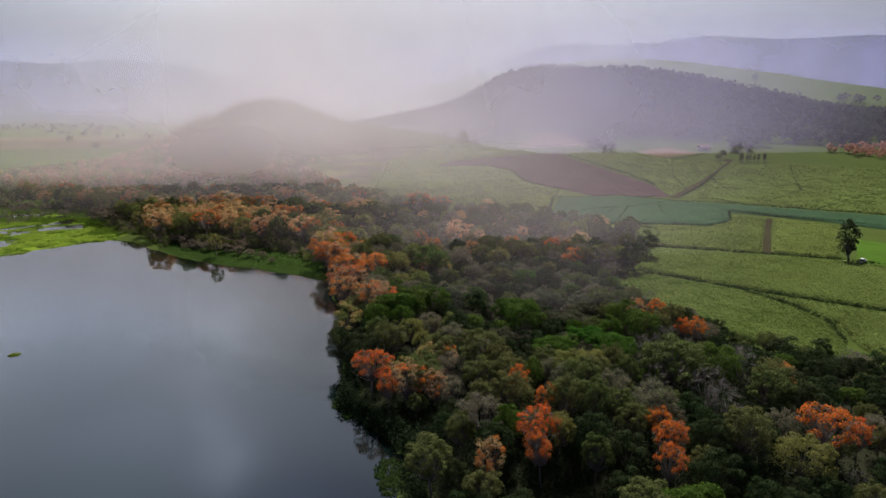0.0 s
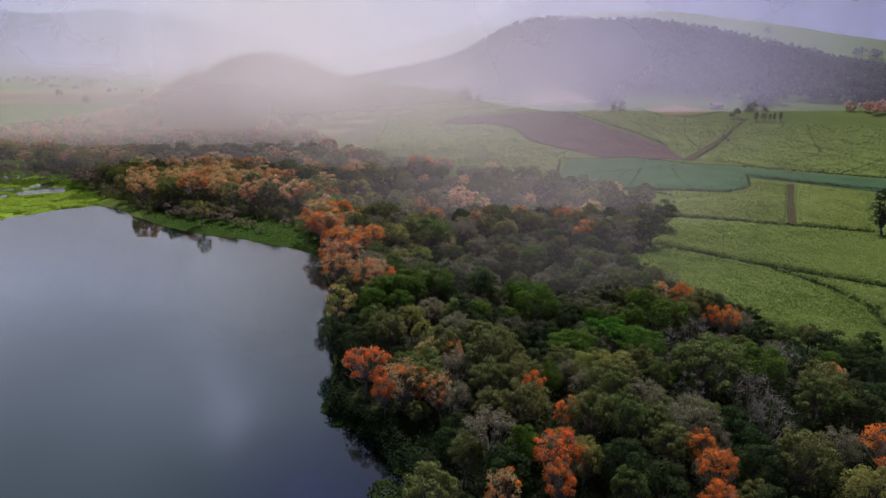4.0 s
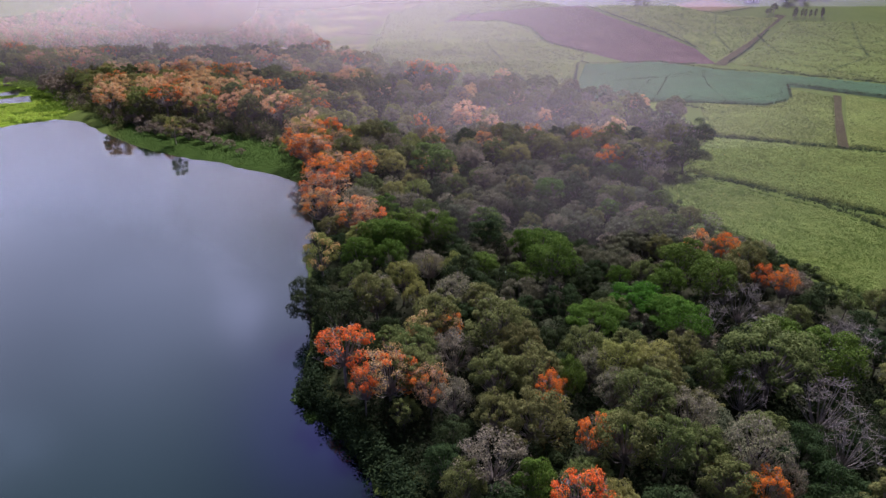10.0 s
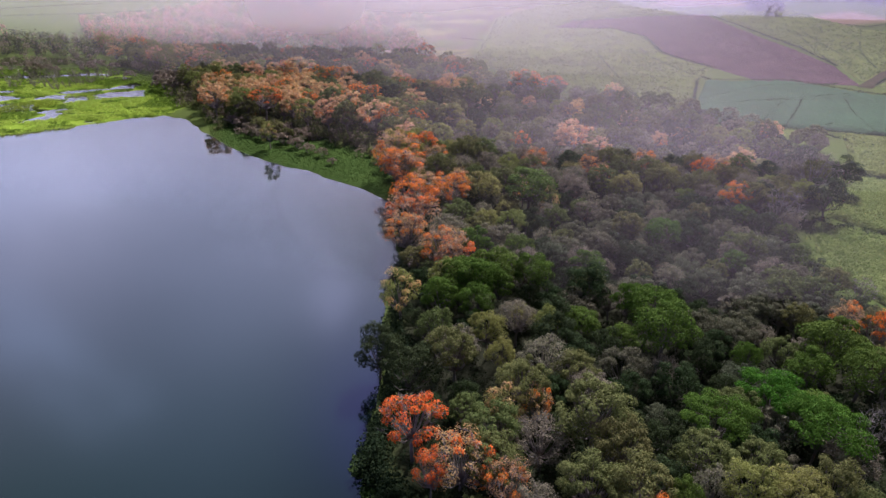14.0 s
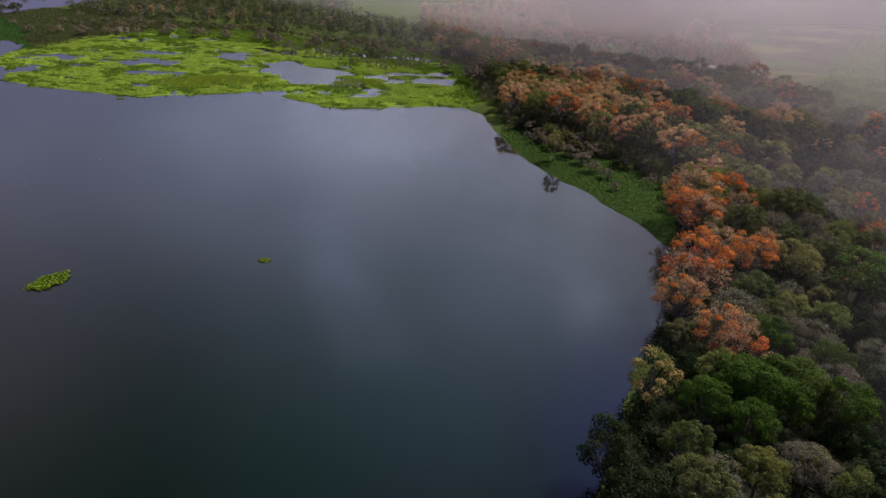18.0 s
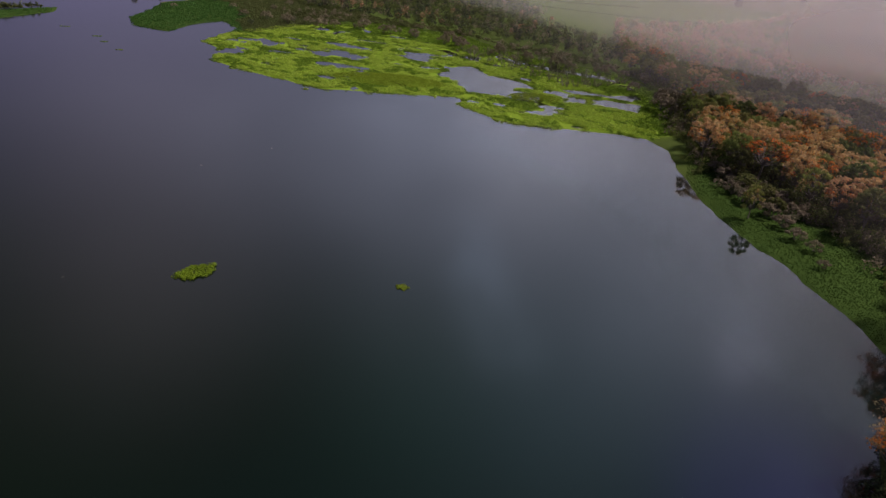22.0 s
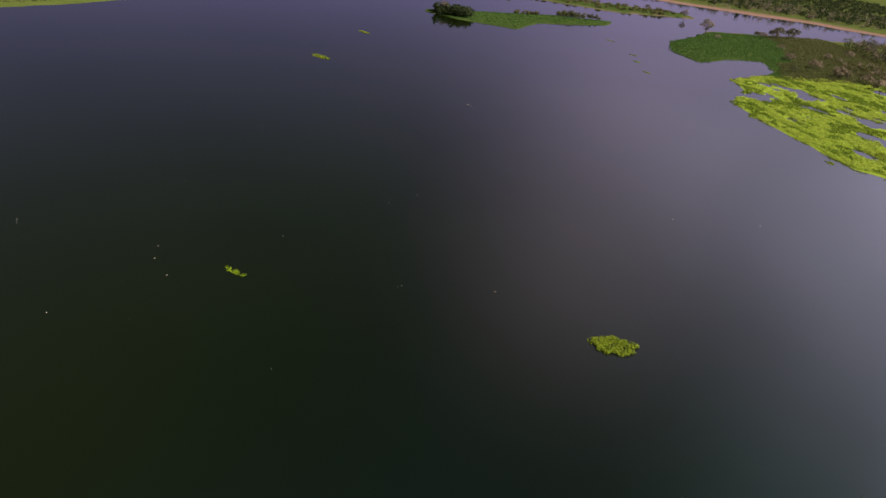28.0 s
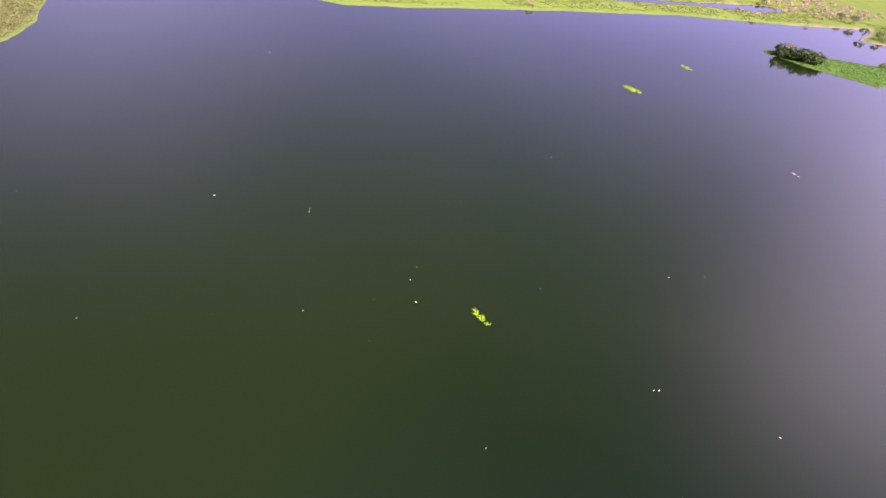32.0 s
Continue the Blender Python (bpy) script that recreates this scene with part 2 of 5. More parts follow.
M_PALE = leafy("pale_coral_leaves", (0.60, 0.33, 0.14), (0.62, 0.46, 0.21), 0.5, 0.7, 0.025)
M_TWIG = leafy("grey_twigs", (0.155, 0.145, 0.085), (0.285, 0.255, 0.165), 0.35, 0.8, 0.05)
M_BARK = barky("grey_bark", (0.11, 0.09, 0.075), (0.22, 0.19, 0.165))
M_BARE = barky("bleached_bark", (0.16, 0.14, 0.125), (0.27, 0.24, 0.215))
M_WEED = leafy("water_weed", (0.28, 0.43, 0.035), (0.46, 0.57, 0.075), 0.45, 0.5, 0.03)
M_GRASS = leafy("meadow_grass", (0.03, 0.06, 0.013), (0.05, 0.085, 0.018), 0.3, 0.6, 0.03)
M_CANE = leafy("crop_leaves", (0.10, 0.15, 0.03), (0.165, 0.205, 0.055), 0.45, 0.55, 0.02)
M_HEDGE = leafy("hedge_leaves", (0.025, 0.055, 0.015), (0.05, 0.08, 0.025), 0.25, 0.7, 0.03)
M_WOODS = leafy("distant_woods", (0.045, 0.058, 0.035), (0.10, 0.10, 0.065), 0.3, 0.7, 0.02)
M_RUSTY = leafy("rusty_woods", (0.42, 0.19, 0.12), (0.48, 0.30, 0.18), 0.3, 0.7, 0.02)
M_REED = leafy("reeds", (0.075, 0.10, 0.03), (0.14, 0.14, 0.05), 0.3, 0.7, 0.03)
M_MAT = leafy("marsh_mat", (0.09, 0.175, 0.012), (0.17, 0.26, 0.02), 0.3, 0.6, 0.03)
M_EMERALD = leafy("emerald_reeds", (0.05, 0.125, 0.024), (0.085, 0.165, 0.036), 0.3, 0.6, 0.02)
M_RAFT = leafy("raft_leaves", (0.14, 0.225, 0.012), (0.28, 0.36, 0.025), 0.3, 0.6, 0.03)
M_MOUND = leafy("mound_grass", (0.20, 0.26, 0.022), (0.30, 0.35, 0.04), 0.3, 0.7, 0.02)
M_BROWN = leafy("brown_bush", (0.21, 0.17, 0.115), (0.31, 0.25, 0.165), 0.3, 0.7, 0.03)


def ground_material():
    k = Kit("ground_soil_and_grass")
    a, b = k.cover("cover"), k.cover("more")
    rgb, rgb2 = k.n.new("ShaderNodeSeparateColor"), k.n.new("ShaderNodeSeparateColor")
    k.l.new(a.outputs["Color"], rgb.inputs[0])
    k.l.new(b.outputs["Color"], rgb2.inputs[0])
    marsh, wood, meadow = rgb.outputs[0], rgb.outputs[1], rgb.outputs[2]
    bare, hill, plain = rgb2.outputs[0], rgb2.outputs[1], rgb2.outputs[2]
    fine, broad = k.noise(0.8, 5.0, 0.65), k.noise(0.05, 4.0)
    c = k.mix(broad, (0.052, 0.08, 0.018), (0.095, 0.12, 0.03))
    strips = k.noise(0.012, 1.0, 0.4, stretch=((0.35, 1.6, 1), 14))
    c = k.mix(k.math("MULTIPLY", plain, k.ramp(strips, 0.60, 0.63)), c, (0.13, 0.095, 0.085))
    c = k.mix(meadow, c, k.mix(k.noise(0.25, 4.0), (0.03, 0.058, 0.013), (0.06, 0.095, 0.02)))
    c = k.mix(marsh, c, k.mix(k.noise(0.11, 4.0, 0.6), (0.12, 0.20, 0.018), (0.24, 0.33, 0.03)))
    c = k.mix(wood, c, (0.03, 0.032, 0.018))
    xyz = k.n.new("ShaderNodeSeparateXYZ")
    k.l.new(k.place, xyz.inputs[0])
    level = k.math("FRACT", k.math("ADD", k.math("DIVIDE", xyz.outputs[2], 4.6), k.math("MULTIPLY", k.noise(0.02, 4.0), 3.0)))
    tread = k.mix(k.ramp(k.noise(0.02, 3.0), 0.4, 0.6), (0.17, 0.16, 0.055), (0.12, 0.08, 0.07))
    rows = k.mix(k.math("MULTIPLY", k.ramp(level, 0.45, 0.6), k.math("SUBTRACT", 1.0, k.ramp(level, 0.8, 0.98))), (0.085, 0.07, 0.045), tread)
    c = k.mix(k.math("MULTIPLY", b.outputs["Alpha"], k.ramp(k.noise(0.03, 4.0, 0.6), 0.30, 0.52)), c, rows)
    c = k.mix(bare, c, k.mix(fine, (0.17, 0.10, 0.075), (0.26, 0.17, 0.12)))
    c = k.mix(hill, c, k.mix(k.noise(0.035, 6.0, 0.7), (0.028, 0.042, 0.022), (0.07, 0.08, 0.035)))
    c = k.hue(c, 0.5, 1.0, k.math("ADD", 0.72, k.math("MULTIPLY", fine, 0.55)))
    return k.done(c, 0.95, k.bump(k.noise(1.6, 5.0, 0.7), 0.4, 0.3), spec=0.0)


def water_material():
    k = Kit("lake_water")
    murk = k.mix(k.noise(0.01, 3.0, 0.5, stretch=((1, 0.5, 1), 30)), (0.0010, 0.0038, 0.0010), (0.0020, 0.0056, 0.0016))
    xyz = k.n.new("ShaderNodeSeparateXYZ")
    k.l.new(k.place, xyz.inputs[0])
    # a bluer, lighter murk towards the wooded bank
    murk = k.mix(k.ramp(k.math("ADD", xyz.outputs[0], k.math("MULTIPLY", k.noise(0.02, 3.0), 60.0)), -100.0, -10.0), murk, (0.0032, 0.0080, 0.0062))
    # greener water towards the south
    murk = k.mix(k.ramp(k.math("ADD", xyz.outputs[1], k.math("MULTIPLY", k.noise(0.015, 3.0), 50.0)), 115.0, 50.0), murk, (0.0044, 0.0084, 0.0011))
    ruffle = k.noise(0.9, 3.0, 0.6, stretch=((1, 0.45, 1), 25))
    calm = k.ramp(k.noise(0.012, 3.0, 0.5, stretch=((1, 0.4, 1), -30)), 0.35, 0.75)
    rough = k.math("ADD", 0.045, k.math("MULTIPLY", calm, 0.07))
    p = k.done(murk, rough, k.bump(ruffle, 0.10, 0.05), spec=0.5)
    # index above water's 1.33, raised to brighten the lake's reflections
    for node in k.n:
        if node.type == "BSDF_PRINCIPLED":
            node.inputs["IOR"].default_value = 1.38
    return p


def crop_material(name, dark, light, turn=0.0, pitch=1.2, strength=0.5):
    """A planted or ploughed surface with rows."""
    k = Kit(name)
    rows = k.noise(1.0 / pitch, 2.0, 0.5, stretch=((1.0, 0.06, 1), turn))
    tuft, patch = k.ramp(k.noise(0.55, 6.0, 0.72), 0.28, 0.72), k.noise(0.045, 4.0, 0.6)
    c = k.mix(k.math("ADD", k.math("MULTIPLY", tuft, 0.5), k.math("MULTIPLY", rows, 0.5)), dark, light)
    c = k.hue(c, k.math("ADD", 0.488, k.math("MULTIPLY", patch, 0.024)), 1.0, k.math("ADD", 0.62, k.math("MULTIPLY", patch, 0.75)))
    return k.done(c, 0.85, k.bump(k.math("ADD", k.math("MULTIPLY", rows, 0.6), tuft), strength, 0.8), spec=0.0)


def mist_material(name, colour, density, cx, half, foot, top):
    """Thin haze: lets most light through and scatters the rest. Densest about cx along the bank, thinning upwards and to its ends."""
    k = Kit(name)
    xyz = k.n.new("ShaderNodeSeparateXYZ")
    k.l.new(k.place, xyz.inputs[0])
    across = k.math("DIVIDE", k.math("SUBTRACT", xyz.outputs[0], cx), half)
    across = k.math("POWER", 2.718, k.math("MULTIPLY", k.math("MULTIPLY", across, across), -1.0))
    high = k.math("SUBTRACT", 1.0, k.ramp(xyz.outputs[2], foot, top))
    start = k.ramp(xyz.outputs[2], -8.0, foot * 0.35 + 9.0)
    wisps = k.ramp(k.noise(0.006, 3.0, 0.5), 0.15, 0.75)
    f = k.math("MULTIPLY", k.math("MULTIPLY", k.math("MULTIPLY", across, high), start), k.math("MULTIPLY", k.math("ADD", 0.55, k.math("MULTIPLY", wisps, 0.45)), density))
    clear, scatter, soft, add, mix, o = (k.n.new(x) for x in ("ShaderNodeBsdfTransparent", "ShaderNodeBsdfTranslucent", "ShaderNodeBsdfDiffuse", "ShaderNodeMixShader", "ShaderNodeMixShader", "ShaderNodeOutputMaterial"))
    scatter.inputs[0].default_value = soft.inputs[0].default_value = (*colour, 1)
    add.inputs[0].default_value = 0.25
    k.l.new(scatter.outputs[0], add.inputs[1])
    k.l.new(soft.outputs[0], add.inputs[2])
    k.l.new(f, mix.inputs[0])
    k.l.new(clear.outputs[0], mix.inputs[1])
    k.l.new(add.outputs[0], mix.inputs[2])
    k.l.new(mix.outputs[0], o.inputs[0])
    return k.m


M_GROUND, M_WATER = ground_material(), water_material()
M_FIELD = crop_material("green_crop", (0.064, 0.10, 0.022), (0.16, 0.19, 0.05), 20, 1.4, 0.8)
M_FIELD_PALE = crop_material("pale_crop", (0.068, 0.105, 0.02), (0.18, 0.205, 0.052), 70, 1.6, 0.8)
M_FIELD_BLUE = crop_material("blue_green_crop", (0.028, 0.064, 0.032), (0.066, 0.115, 0.054), 70, 1.3)
M_LAWN = crop_material("mown_grass", (0.06, 0.125, 0.016), (0.09, 0.155, 0.022), 0, 3.0, 0.2)
M_PLOUGH = crop_material("ploughed_soil", (0.05, 0.028, 0.031), (0.13, 0.08, 0.08), 60, 3.5, 1.0)
M_TRACK = crop_material("earth_track", (0.035, 0.036, 0.015), (0.07, 0.056, 0.032), 0, 2.0)
M_PATH = crop_material("sandy_path", (0.30, 0.22, 0.17), (0.42, 0.33, 0.26), 0, 2.0, 0.2)


# ---------------------------------------------------------------- plan of the land
EAST_SHORE = [(-45, 204), (-35, 172), (-29.5, 142), (-24.5, 126), (-24, 113), (-15, 103), (-8, 94), (-8, 80), (-2, 55), (6, 10),
              (2, -60), (-50, -120), (-95, -148), (-119, -134), (-135, -153), (-152, -185), (-170, -300), (-230, -320), (-258, -160)]
WEST_SHORE = [(-264, -147), (-289, -138), (-357, -117), (-397, -104), (-487, -71), (-577, -20), (-625, 3), (-720, 50), (-765, 120),
              (-745, 190), (-760, 320), (-740, 420), (-660, 340), (-629, 277), (-573, 191), (-525, 173), (-486, 153)]
NORTH_SHORE = [(-454, 150), (-428, 163), (-456, 186), (-470, 208), (-436, 208), (-394, 175), (-367, 177), (-346, 167), (-325, 168),
               (-300, 178), (-287, 184), (-268, 192), (-257, 213), (-246, 231), (-239, 244), (-228, 236), (-204, 236), (-193, 245),
               (-182, 256), (-172, 269), (-163, 276), (-150, 272), (-129, 253), (-109, 238), (-90, 227), (-79, 224), (-62, 215)]
LAKE = EAST_SHORE + WEST_SHORE + NORTH_SHORE
ISLET = [(-452, -4), (-443, -4), (-434, 19), (-434, 57), (-470, 66), (-512, 112), (-537, 117), (-519, 75), (-474, 22)]
SPIT = [(-700, 20), (-585, 24), (-594, 60), (-594, 90), (-592, 120), (-614, 153), (-637, 194), (-667, 187), (-658, 133), (-640, 95), (-624, 68), (-640, 50), (-700, 45)]
CREEK = [(-430, -140), (-490, -108), (-545, -88), (-578, -66), (-624, -44), (-660, -40), (-650, -60), (-594, -80), (-536, -102), (-490, -128), (-430, -160)]
MARSH = [(-160, 268), (-204, 230), (-240, 215), (-268, 186), (-330, 160), (-400, 168), (-425, 220), (-452, 270), (-442, 318),
         (-385, 346), (-319, 338), (-284, 346), (-258, 362), (-222, 352), (-198, 330), (-180, 305), (-160, 290)]
POOLS = [[(-286, 266), (-300, 293), (-272, 284), (-246, 280), (-236, 262), (-246, 252), (-262, 257)],
         [(-222, 328), (-216, 338), (-206, 334), (-210, 324)], [(-186, 298), (-182, 306), (-174, 303), (-178, 296)],
         [(-372, 212), (-352, 240), (-330, 244), (-342, 220)], [(-330, 330), (-300, 322), (-262, 338), (-250, 352), (-290, 340)],
         [(-240, 296), (-214, 300), (-196, 306), (-212, 292), (-236, 288)]]
SPOTS = [(-312, 222, 15, 6), (-356, 205, 12, 4), (-436, 258, 12, 6), (-356, 236, 7, 4), (-379, 273, 10, 4), (-299, 266, 5, 3), (-205, 260, 8, 3), (-215, 290, 6, 3),
         (-211, 272, 6, 3), (-228, 309, 11, 4), (-213, 331, 5, 7), (-181, 301, 4, 5), (-400, 200, 8, 4), (-330, 270, 8, 3), (-262, 300, 8, 4), (-390, 300, 9, 4)]
MOUNDS = [(-275, 229, 26, 12, 50), (-226, 275, 12, 8, 60)]
WOOD = [(-44, 206), (-34, 172), (-28, 142), (-23, 126), (-21, 113), (-13, 104), (-5, 95), (-5, 80), (2, 50), (10, 5), (60, 0), (120, 60),
        (112, 120), (96, 128), (80, 134), (72, 143), (66, 152), (59, 165), (50, 184), (54, 200), (62, 214), (71, 238), (84, 254),
        (80, 274), (66, 292), (43, 310), (12, 334), (-30, 356), (-80, 400), (-130, 440), (-215, 430), (-262, 400), (-262, 372),
        (-222, 358), (-192, 332), (-170, 302), (-150, 288), (-124, 266), (-108, 262), (-84, 258), (-62, 246), (-50, 228)]


def lattice(ix, iy):
    h = (ix * 374761393 + iy * 668265263) & 0xFFFFFFFF
    h = ((h ^ (h >> 13)) * 1274126177) & 0xFFFFFFFF
    return ((h ^ (h >> 16)) & 0xFFFF) / 65535.0


def value_noise(x, y):
    x0, y0 = np.floor(x).astype(np.int64), np.floor(y).astype(np.int64)
    fx, fy = x - x0, y - y0
    fx, fy = fx * fx * (3 - 2 * fx), fy * fy * (3 - 2 * fy)
    a, b, c, d = lattice(x0, y0), lattice(x0 + 1, y0), lattice(x0, y0 + 1), lattice(x0 + 1, y0 + 1)
    return (a + (b - a) * fx) * (1 - fy) + (c + (d - c) * fx) * fy


def fbm(x, y, size, octaves=4):
    """Noise about 0, within -1 to 1; size: metres of the largest swell."""
    total, amp = 0.0, 0.5
    for k in range(octaves):
        total = total + amp * (2 * value_noise(x / size + 17.3 * k, y / size - 9.1 * k) - 1)
        amp, size = amp / 2, size / 2
    return total


def smooth(a, b, v):
    u = np.clip((v - a) / (b - a), 0, 1)
    return u * u * (3 - 2 * u)


def inside(poly, x, y):
    """Signed distance to a polygon's outline, positive inside."""
    x, y = np.asarray(x, float), np.asarray(y, float)
    best, odd = np.full(x.shape, 1e9), np.zeros(x.shape, bool)
    for (ax, ay), (bx, by) in zip(poly, poly[1:] + poly[:1]):
        dx, dy = bx - ax, by - ay
        u = np.clip(((x - ax) * dx + (y - ay) * dy) / (dx * dx + dy * dy), 0, 1)
        best = np.minimum(best, np.hypot(x - ax - u * dx, y - ay - u * dy))
        if dy:
            odd ^= ((ay > y) != (by > y)) & (x < dx * (y - ay) / dy + ax)
    return np.where(odd, best, -best)


def bump(x, y, cx, cy, rx, ry, height):
    return height * np.exp(-(((x - cx) / rx) ** 2 + ((y - cy) / ry) ** 2))


def dry(x, y):
    """Distance from the water's edge, positive on land."""
    ragged = 1.6 * fbm(x, y, 14, 3) + 1.2 * fbm(x + 400, y, 5, 2)
    d = -inside(LAKE, x, y)
    d = np.maximum(d, np.maximum(inside(ISLET, x, y), inside(SPIT, x, y)))
    d = np.minimum(d, -inside(CREEK, x, y)) + ragged
    m = inside(MARSH, x, y)
    wet = fbm(x + 0.5 * y, (y - 0.35 * x) * 2.2, 46, 4)
    pools = np.where(m > 4, np.minimum(26 * (wet + 0.31), 9 * (fbm(x + 70, y * 1.6, 15, 3) + 0.42)), 50.0)
    for p in POOLS:
        pools = np.minimum(pools, -inside(p, x, y) + 8 * fbm(x, y, 11, 4))
    for cx, cy, rx, ry in SPOTS:
        u, w = (x - cx) * 0.8 + (y - cy) * 0.6, (y - cy) * 0.8 - (x - cx) * 0.6
        pools = np.minimum(pools, ry * (np.hypot(u / rx, w / ry) - 1) + 3.5 * fbm(x, y, 9, 4))
    return np.where(m > 0, np.minimum(d, np.maximum(pools, 9 - m - 4 * fbm(x, y, 20, 2))), d)


def relief(x, y):
    """The hills and slopes, without the water's bed."""
    valley = smooth(430, 760, y) * 27 * smooth(-330, -90, x) + 8 * smooth(500, 1500, y)
    knoll = bump(x, y, -208, 640, 84, 92, 57) + bump(x, y, -70, 690, 90, 70, 7)
    steps = np.floor(knoll / 5.5) * 5.5 + 5.5 * smooth(0.55, 1.0, (knoll / 5.5) % 1)
    knoll = knoll + 0.65 * (steps - knoll) * smooth(-250, -200, x) * smooth(4, 8, knoll)
    wooded = (bump(x, y, 80, 880, 85, 140, 48) + bump(x, y, 225, 880, 120, 140, 60) + bump(x, y, 370, 850, 90, 120, 24)
              + bump(x, y, 500, 850, 130, 110, 8) + bump(x, y, -40, 880, 80, 120, 6))
    behind = bump(x, y, 380, 1650, 620, 420, 135) + bump(x, y, 1500, 1900, 700, 400, 40)
    rise = bump(x, y, 24, 96, 20, 26, 5.0)
    crest = 1 + 0.16 * fbm(x, y, 700, 4)
    far = (smooth(2100, 3500, y) * (300 * smooth(-450, 600, x) * (1 - 0.25 * smooth(2200, 4000, x)) + 270 * smooth(-1000, -1900, x) + 60)) * crest
    return valley + knoll + rise + wooded + behind + far + 0.6 * fbm(x, y, 90, 3) * smooth(300, 500, y) + 4 * fbm(x, y, 160, 3) * smooth(700, 1100, y)


def ground(x, y):
    x, y = np.asarray(x, float), np.asarray(y, float)
    d = dry(x, y)
    low = inside(MARSH, x, y) > 0
    bank = np.where(low, np.clip(0.12 * d, -2.5, 0.3), np.clip(0.14 * d, -2.5, 0.75))
    return bank + np.where(d > 0, relief(x, y) + 0.15 * fbm(x, y, 9, 2) * np.clip(d / 6, 0, 1), 0)


# ---------------------------------------------------------------- meshes
def sheet(name, verts, faces, mat, parent=None, smooth_shade=False):
    """One mesh object from arrays of places and of corner numbers."""
    me = bpy.data.meshes.new(name)
    verts, faces = np.asarray(verts, np.float32), np.asarray(faces, np.int32)
    n = faces.shape[1]
    me.vertices.add(len(verts))
    me.vertices.foreach_set("co", verts.ravel())
    me.loops.add(faces.size)
    me.loops.foreach_set("vertex_index", faces.ravel())
    me.polygons.add(len(faces))
    me.polygons.foreach_set("loop_start", np.arange(0, faces.size, n, dtype=np.int32))
    me.polygons.foreach_set("use_smooth", np.full(len(faces), smooth_shade))
    me.update(calc_edges=True)
    me.materials.append(mat)
    ob = new(name, me)
    ob.parent = parent
    return ob


def grid_faces(nx, ny):
    i = np.arange((nx - 1) * (ny - 1))
    a = (i // (nx - 1)) * nx + i % (nx - 1)
    return np.stack([a, a + 1, a + nx + 1, a + nx], 1)


def steps(marks):
    """Grid lines: from one mark to the next at the spacing given."""
    out = []
    for (a, d), (b, _) in zip(marks, marks[1:]):
        out.extend(np.linspace(a, b, max(2, int(round((b - a) / d)) + 1))[:-1])
    return np.array(out + [marks[-1][0]])


# ---------------------------------------------------------------- ground and water
def build_ground():
    xs = steps([(-4800, 160), (-2400, 60), (-1000, 14), (-560, 3.2), (-150, 2.4), (130, 5), (420, 12), (900, 60), (2600, 120), (4800, 0)])
    ys = steps([(-4000, 300), (-800, 40), (-220, 8), (-40, 4), (60, 2.4), (380, 4), (760, 9), (1200, 30), (2200, 70), (4800, 0)])
    x, y = np.meshgrid(xs, ys)
    x, y = x.ravel(), y.ravel()
    z = ground(x, y)
    g = sheet("ground", np.stack([x, y, z], 1), grid_faces(len(xs), len(ys)), M_GROUND, smooth_shade=True)
    d = dry(x, y)
    marsh = smooth(-2, 4, inside(MARSH, x, y)) * (d > -2)
    cape = np.maximum(inside([(-545, 165), (-486, 145), (-410, 150), (-420, 215), (-450, 270), (-470, 330), (-560, 330), (-630, 290)], x, y), np.maximum(inside(ISLET, x, y), inside(SPIT, x, y)))
    marsh = np.maximum(marsh, 0.10 * smooth(0, -40, y) * smooth(-220, -260, x) * smooth(-800, -650, x) * (d > -2))
    wood = smooth(-3, 4, inside(WOOD, x, y))
    meadow = np.maximum(smooth(0, 6, inside([(-150, 285), (-120, 240), (-60, 200), (-40, 205), (-52, 240), (-100, 268)], x, y)), smooth(-6, 2, cape))
    slope = np.maximum(smooth(0, 12, inside([(-100, 400), (-56, 380), (-60, 450), (-70, 560), (-110, 590), (-150, 540), (-130, 470)], x, y)) * 0.9, 0)
    bare = smooth(3, 0, d) * 0.6 * (x < -560)
    bare = np.maximum(bare, smooth(26, 14, d) * (x < -690) * (y > 150) * (d > 0))
    bare = np.maximum(bare, smooth(-10, 20, inside([(-684, 909), (-430, 930), (-560, 1240), (-985, 1315), (-1300, 1250), (-1000, 1050)], x, y)) * 0.45)
    terrace = smooth(0.2, 0.35, bump(x, y, -150, 595, 105, 85, 1)) * smooth(-240, -205, x)
    terrace = np.maximum(terrace, slope)
    for p in ([(47, 614), (81, 668), (117, 666), (136, 618)], [(159, 597), (202, 618), (229, 587), (159, 562)]):
        bare = np.maximum(bare, smooth(-4, 10, inside(p, x, y)) * 0.8)
    hill = np.clip(smooth(640, 700, y + 25 * fbm(x, y, 80, 3)) * smooth(-120, -40, x) * smooth(720, 560, x) * smooth(1150, 1050, y) + smooth(2000, 2400, y), 0, 1)
    plain = smooth(1500, 1700, y) * (1 - hill)
    for name, cols in (("cover", (marsh, wood, meadow, 0 * x)), ("more", (bare, hill, np.clip(plain, 0, 1), terrace))):
        at = g.data.attributes.new(name, "FLOAT_COLOR", "POINT")
        at.data.foreach_set("color", np.stack(cols, 1).astype(np.float32).ravel())
    tagged(g, "green valley floor with wooded hills and bare soil round a lake", "ground", kind="structure")
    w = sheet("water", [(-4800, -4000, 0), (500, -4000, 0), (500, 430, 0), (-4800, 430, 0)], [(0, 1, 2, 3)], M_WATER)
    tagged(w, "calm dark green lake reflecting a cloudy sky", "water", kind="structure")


build_ground()


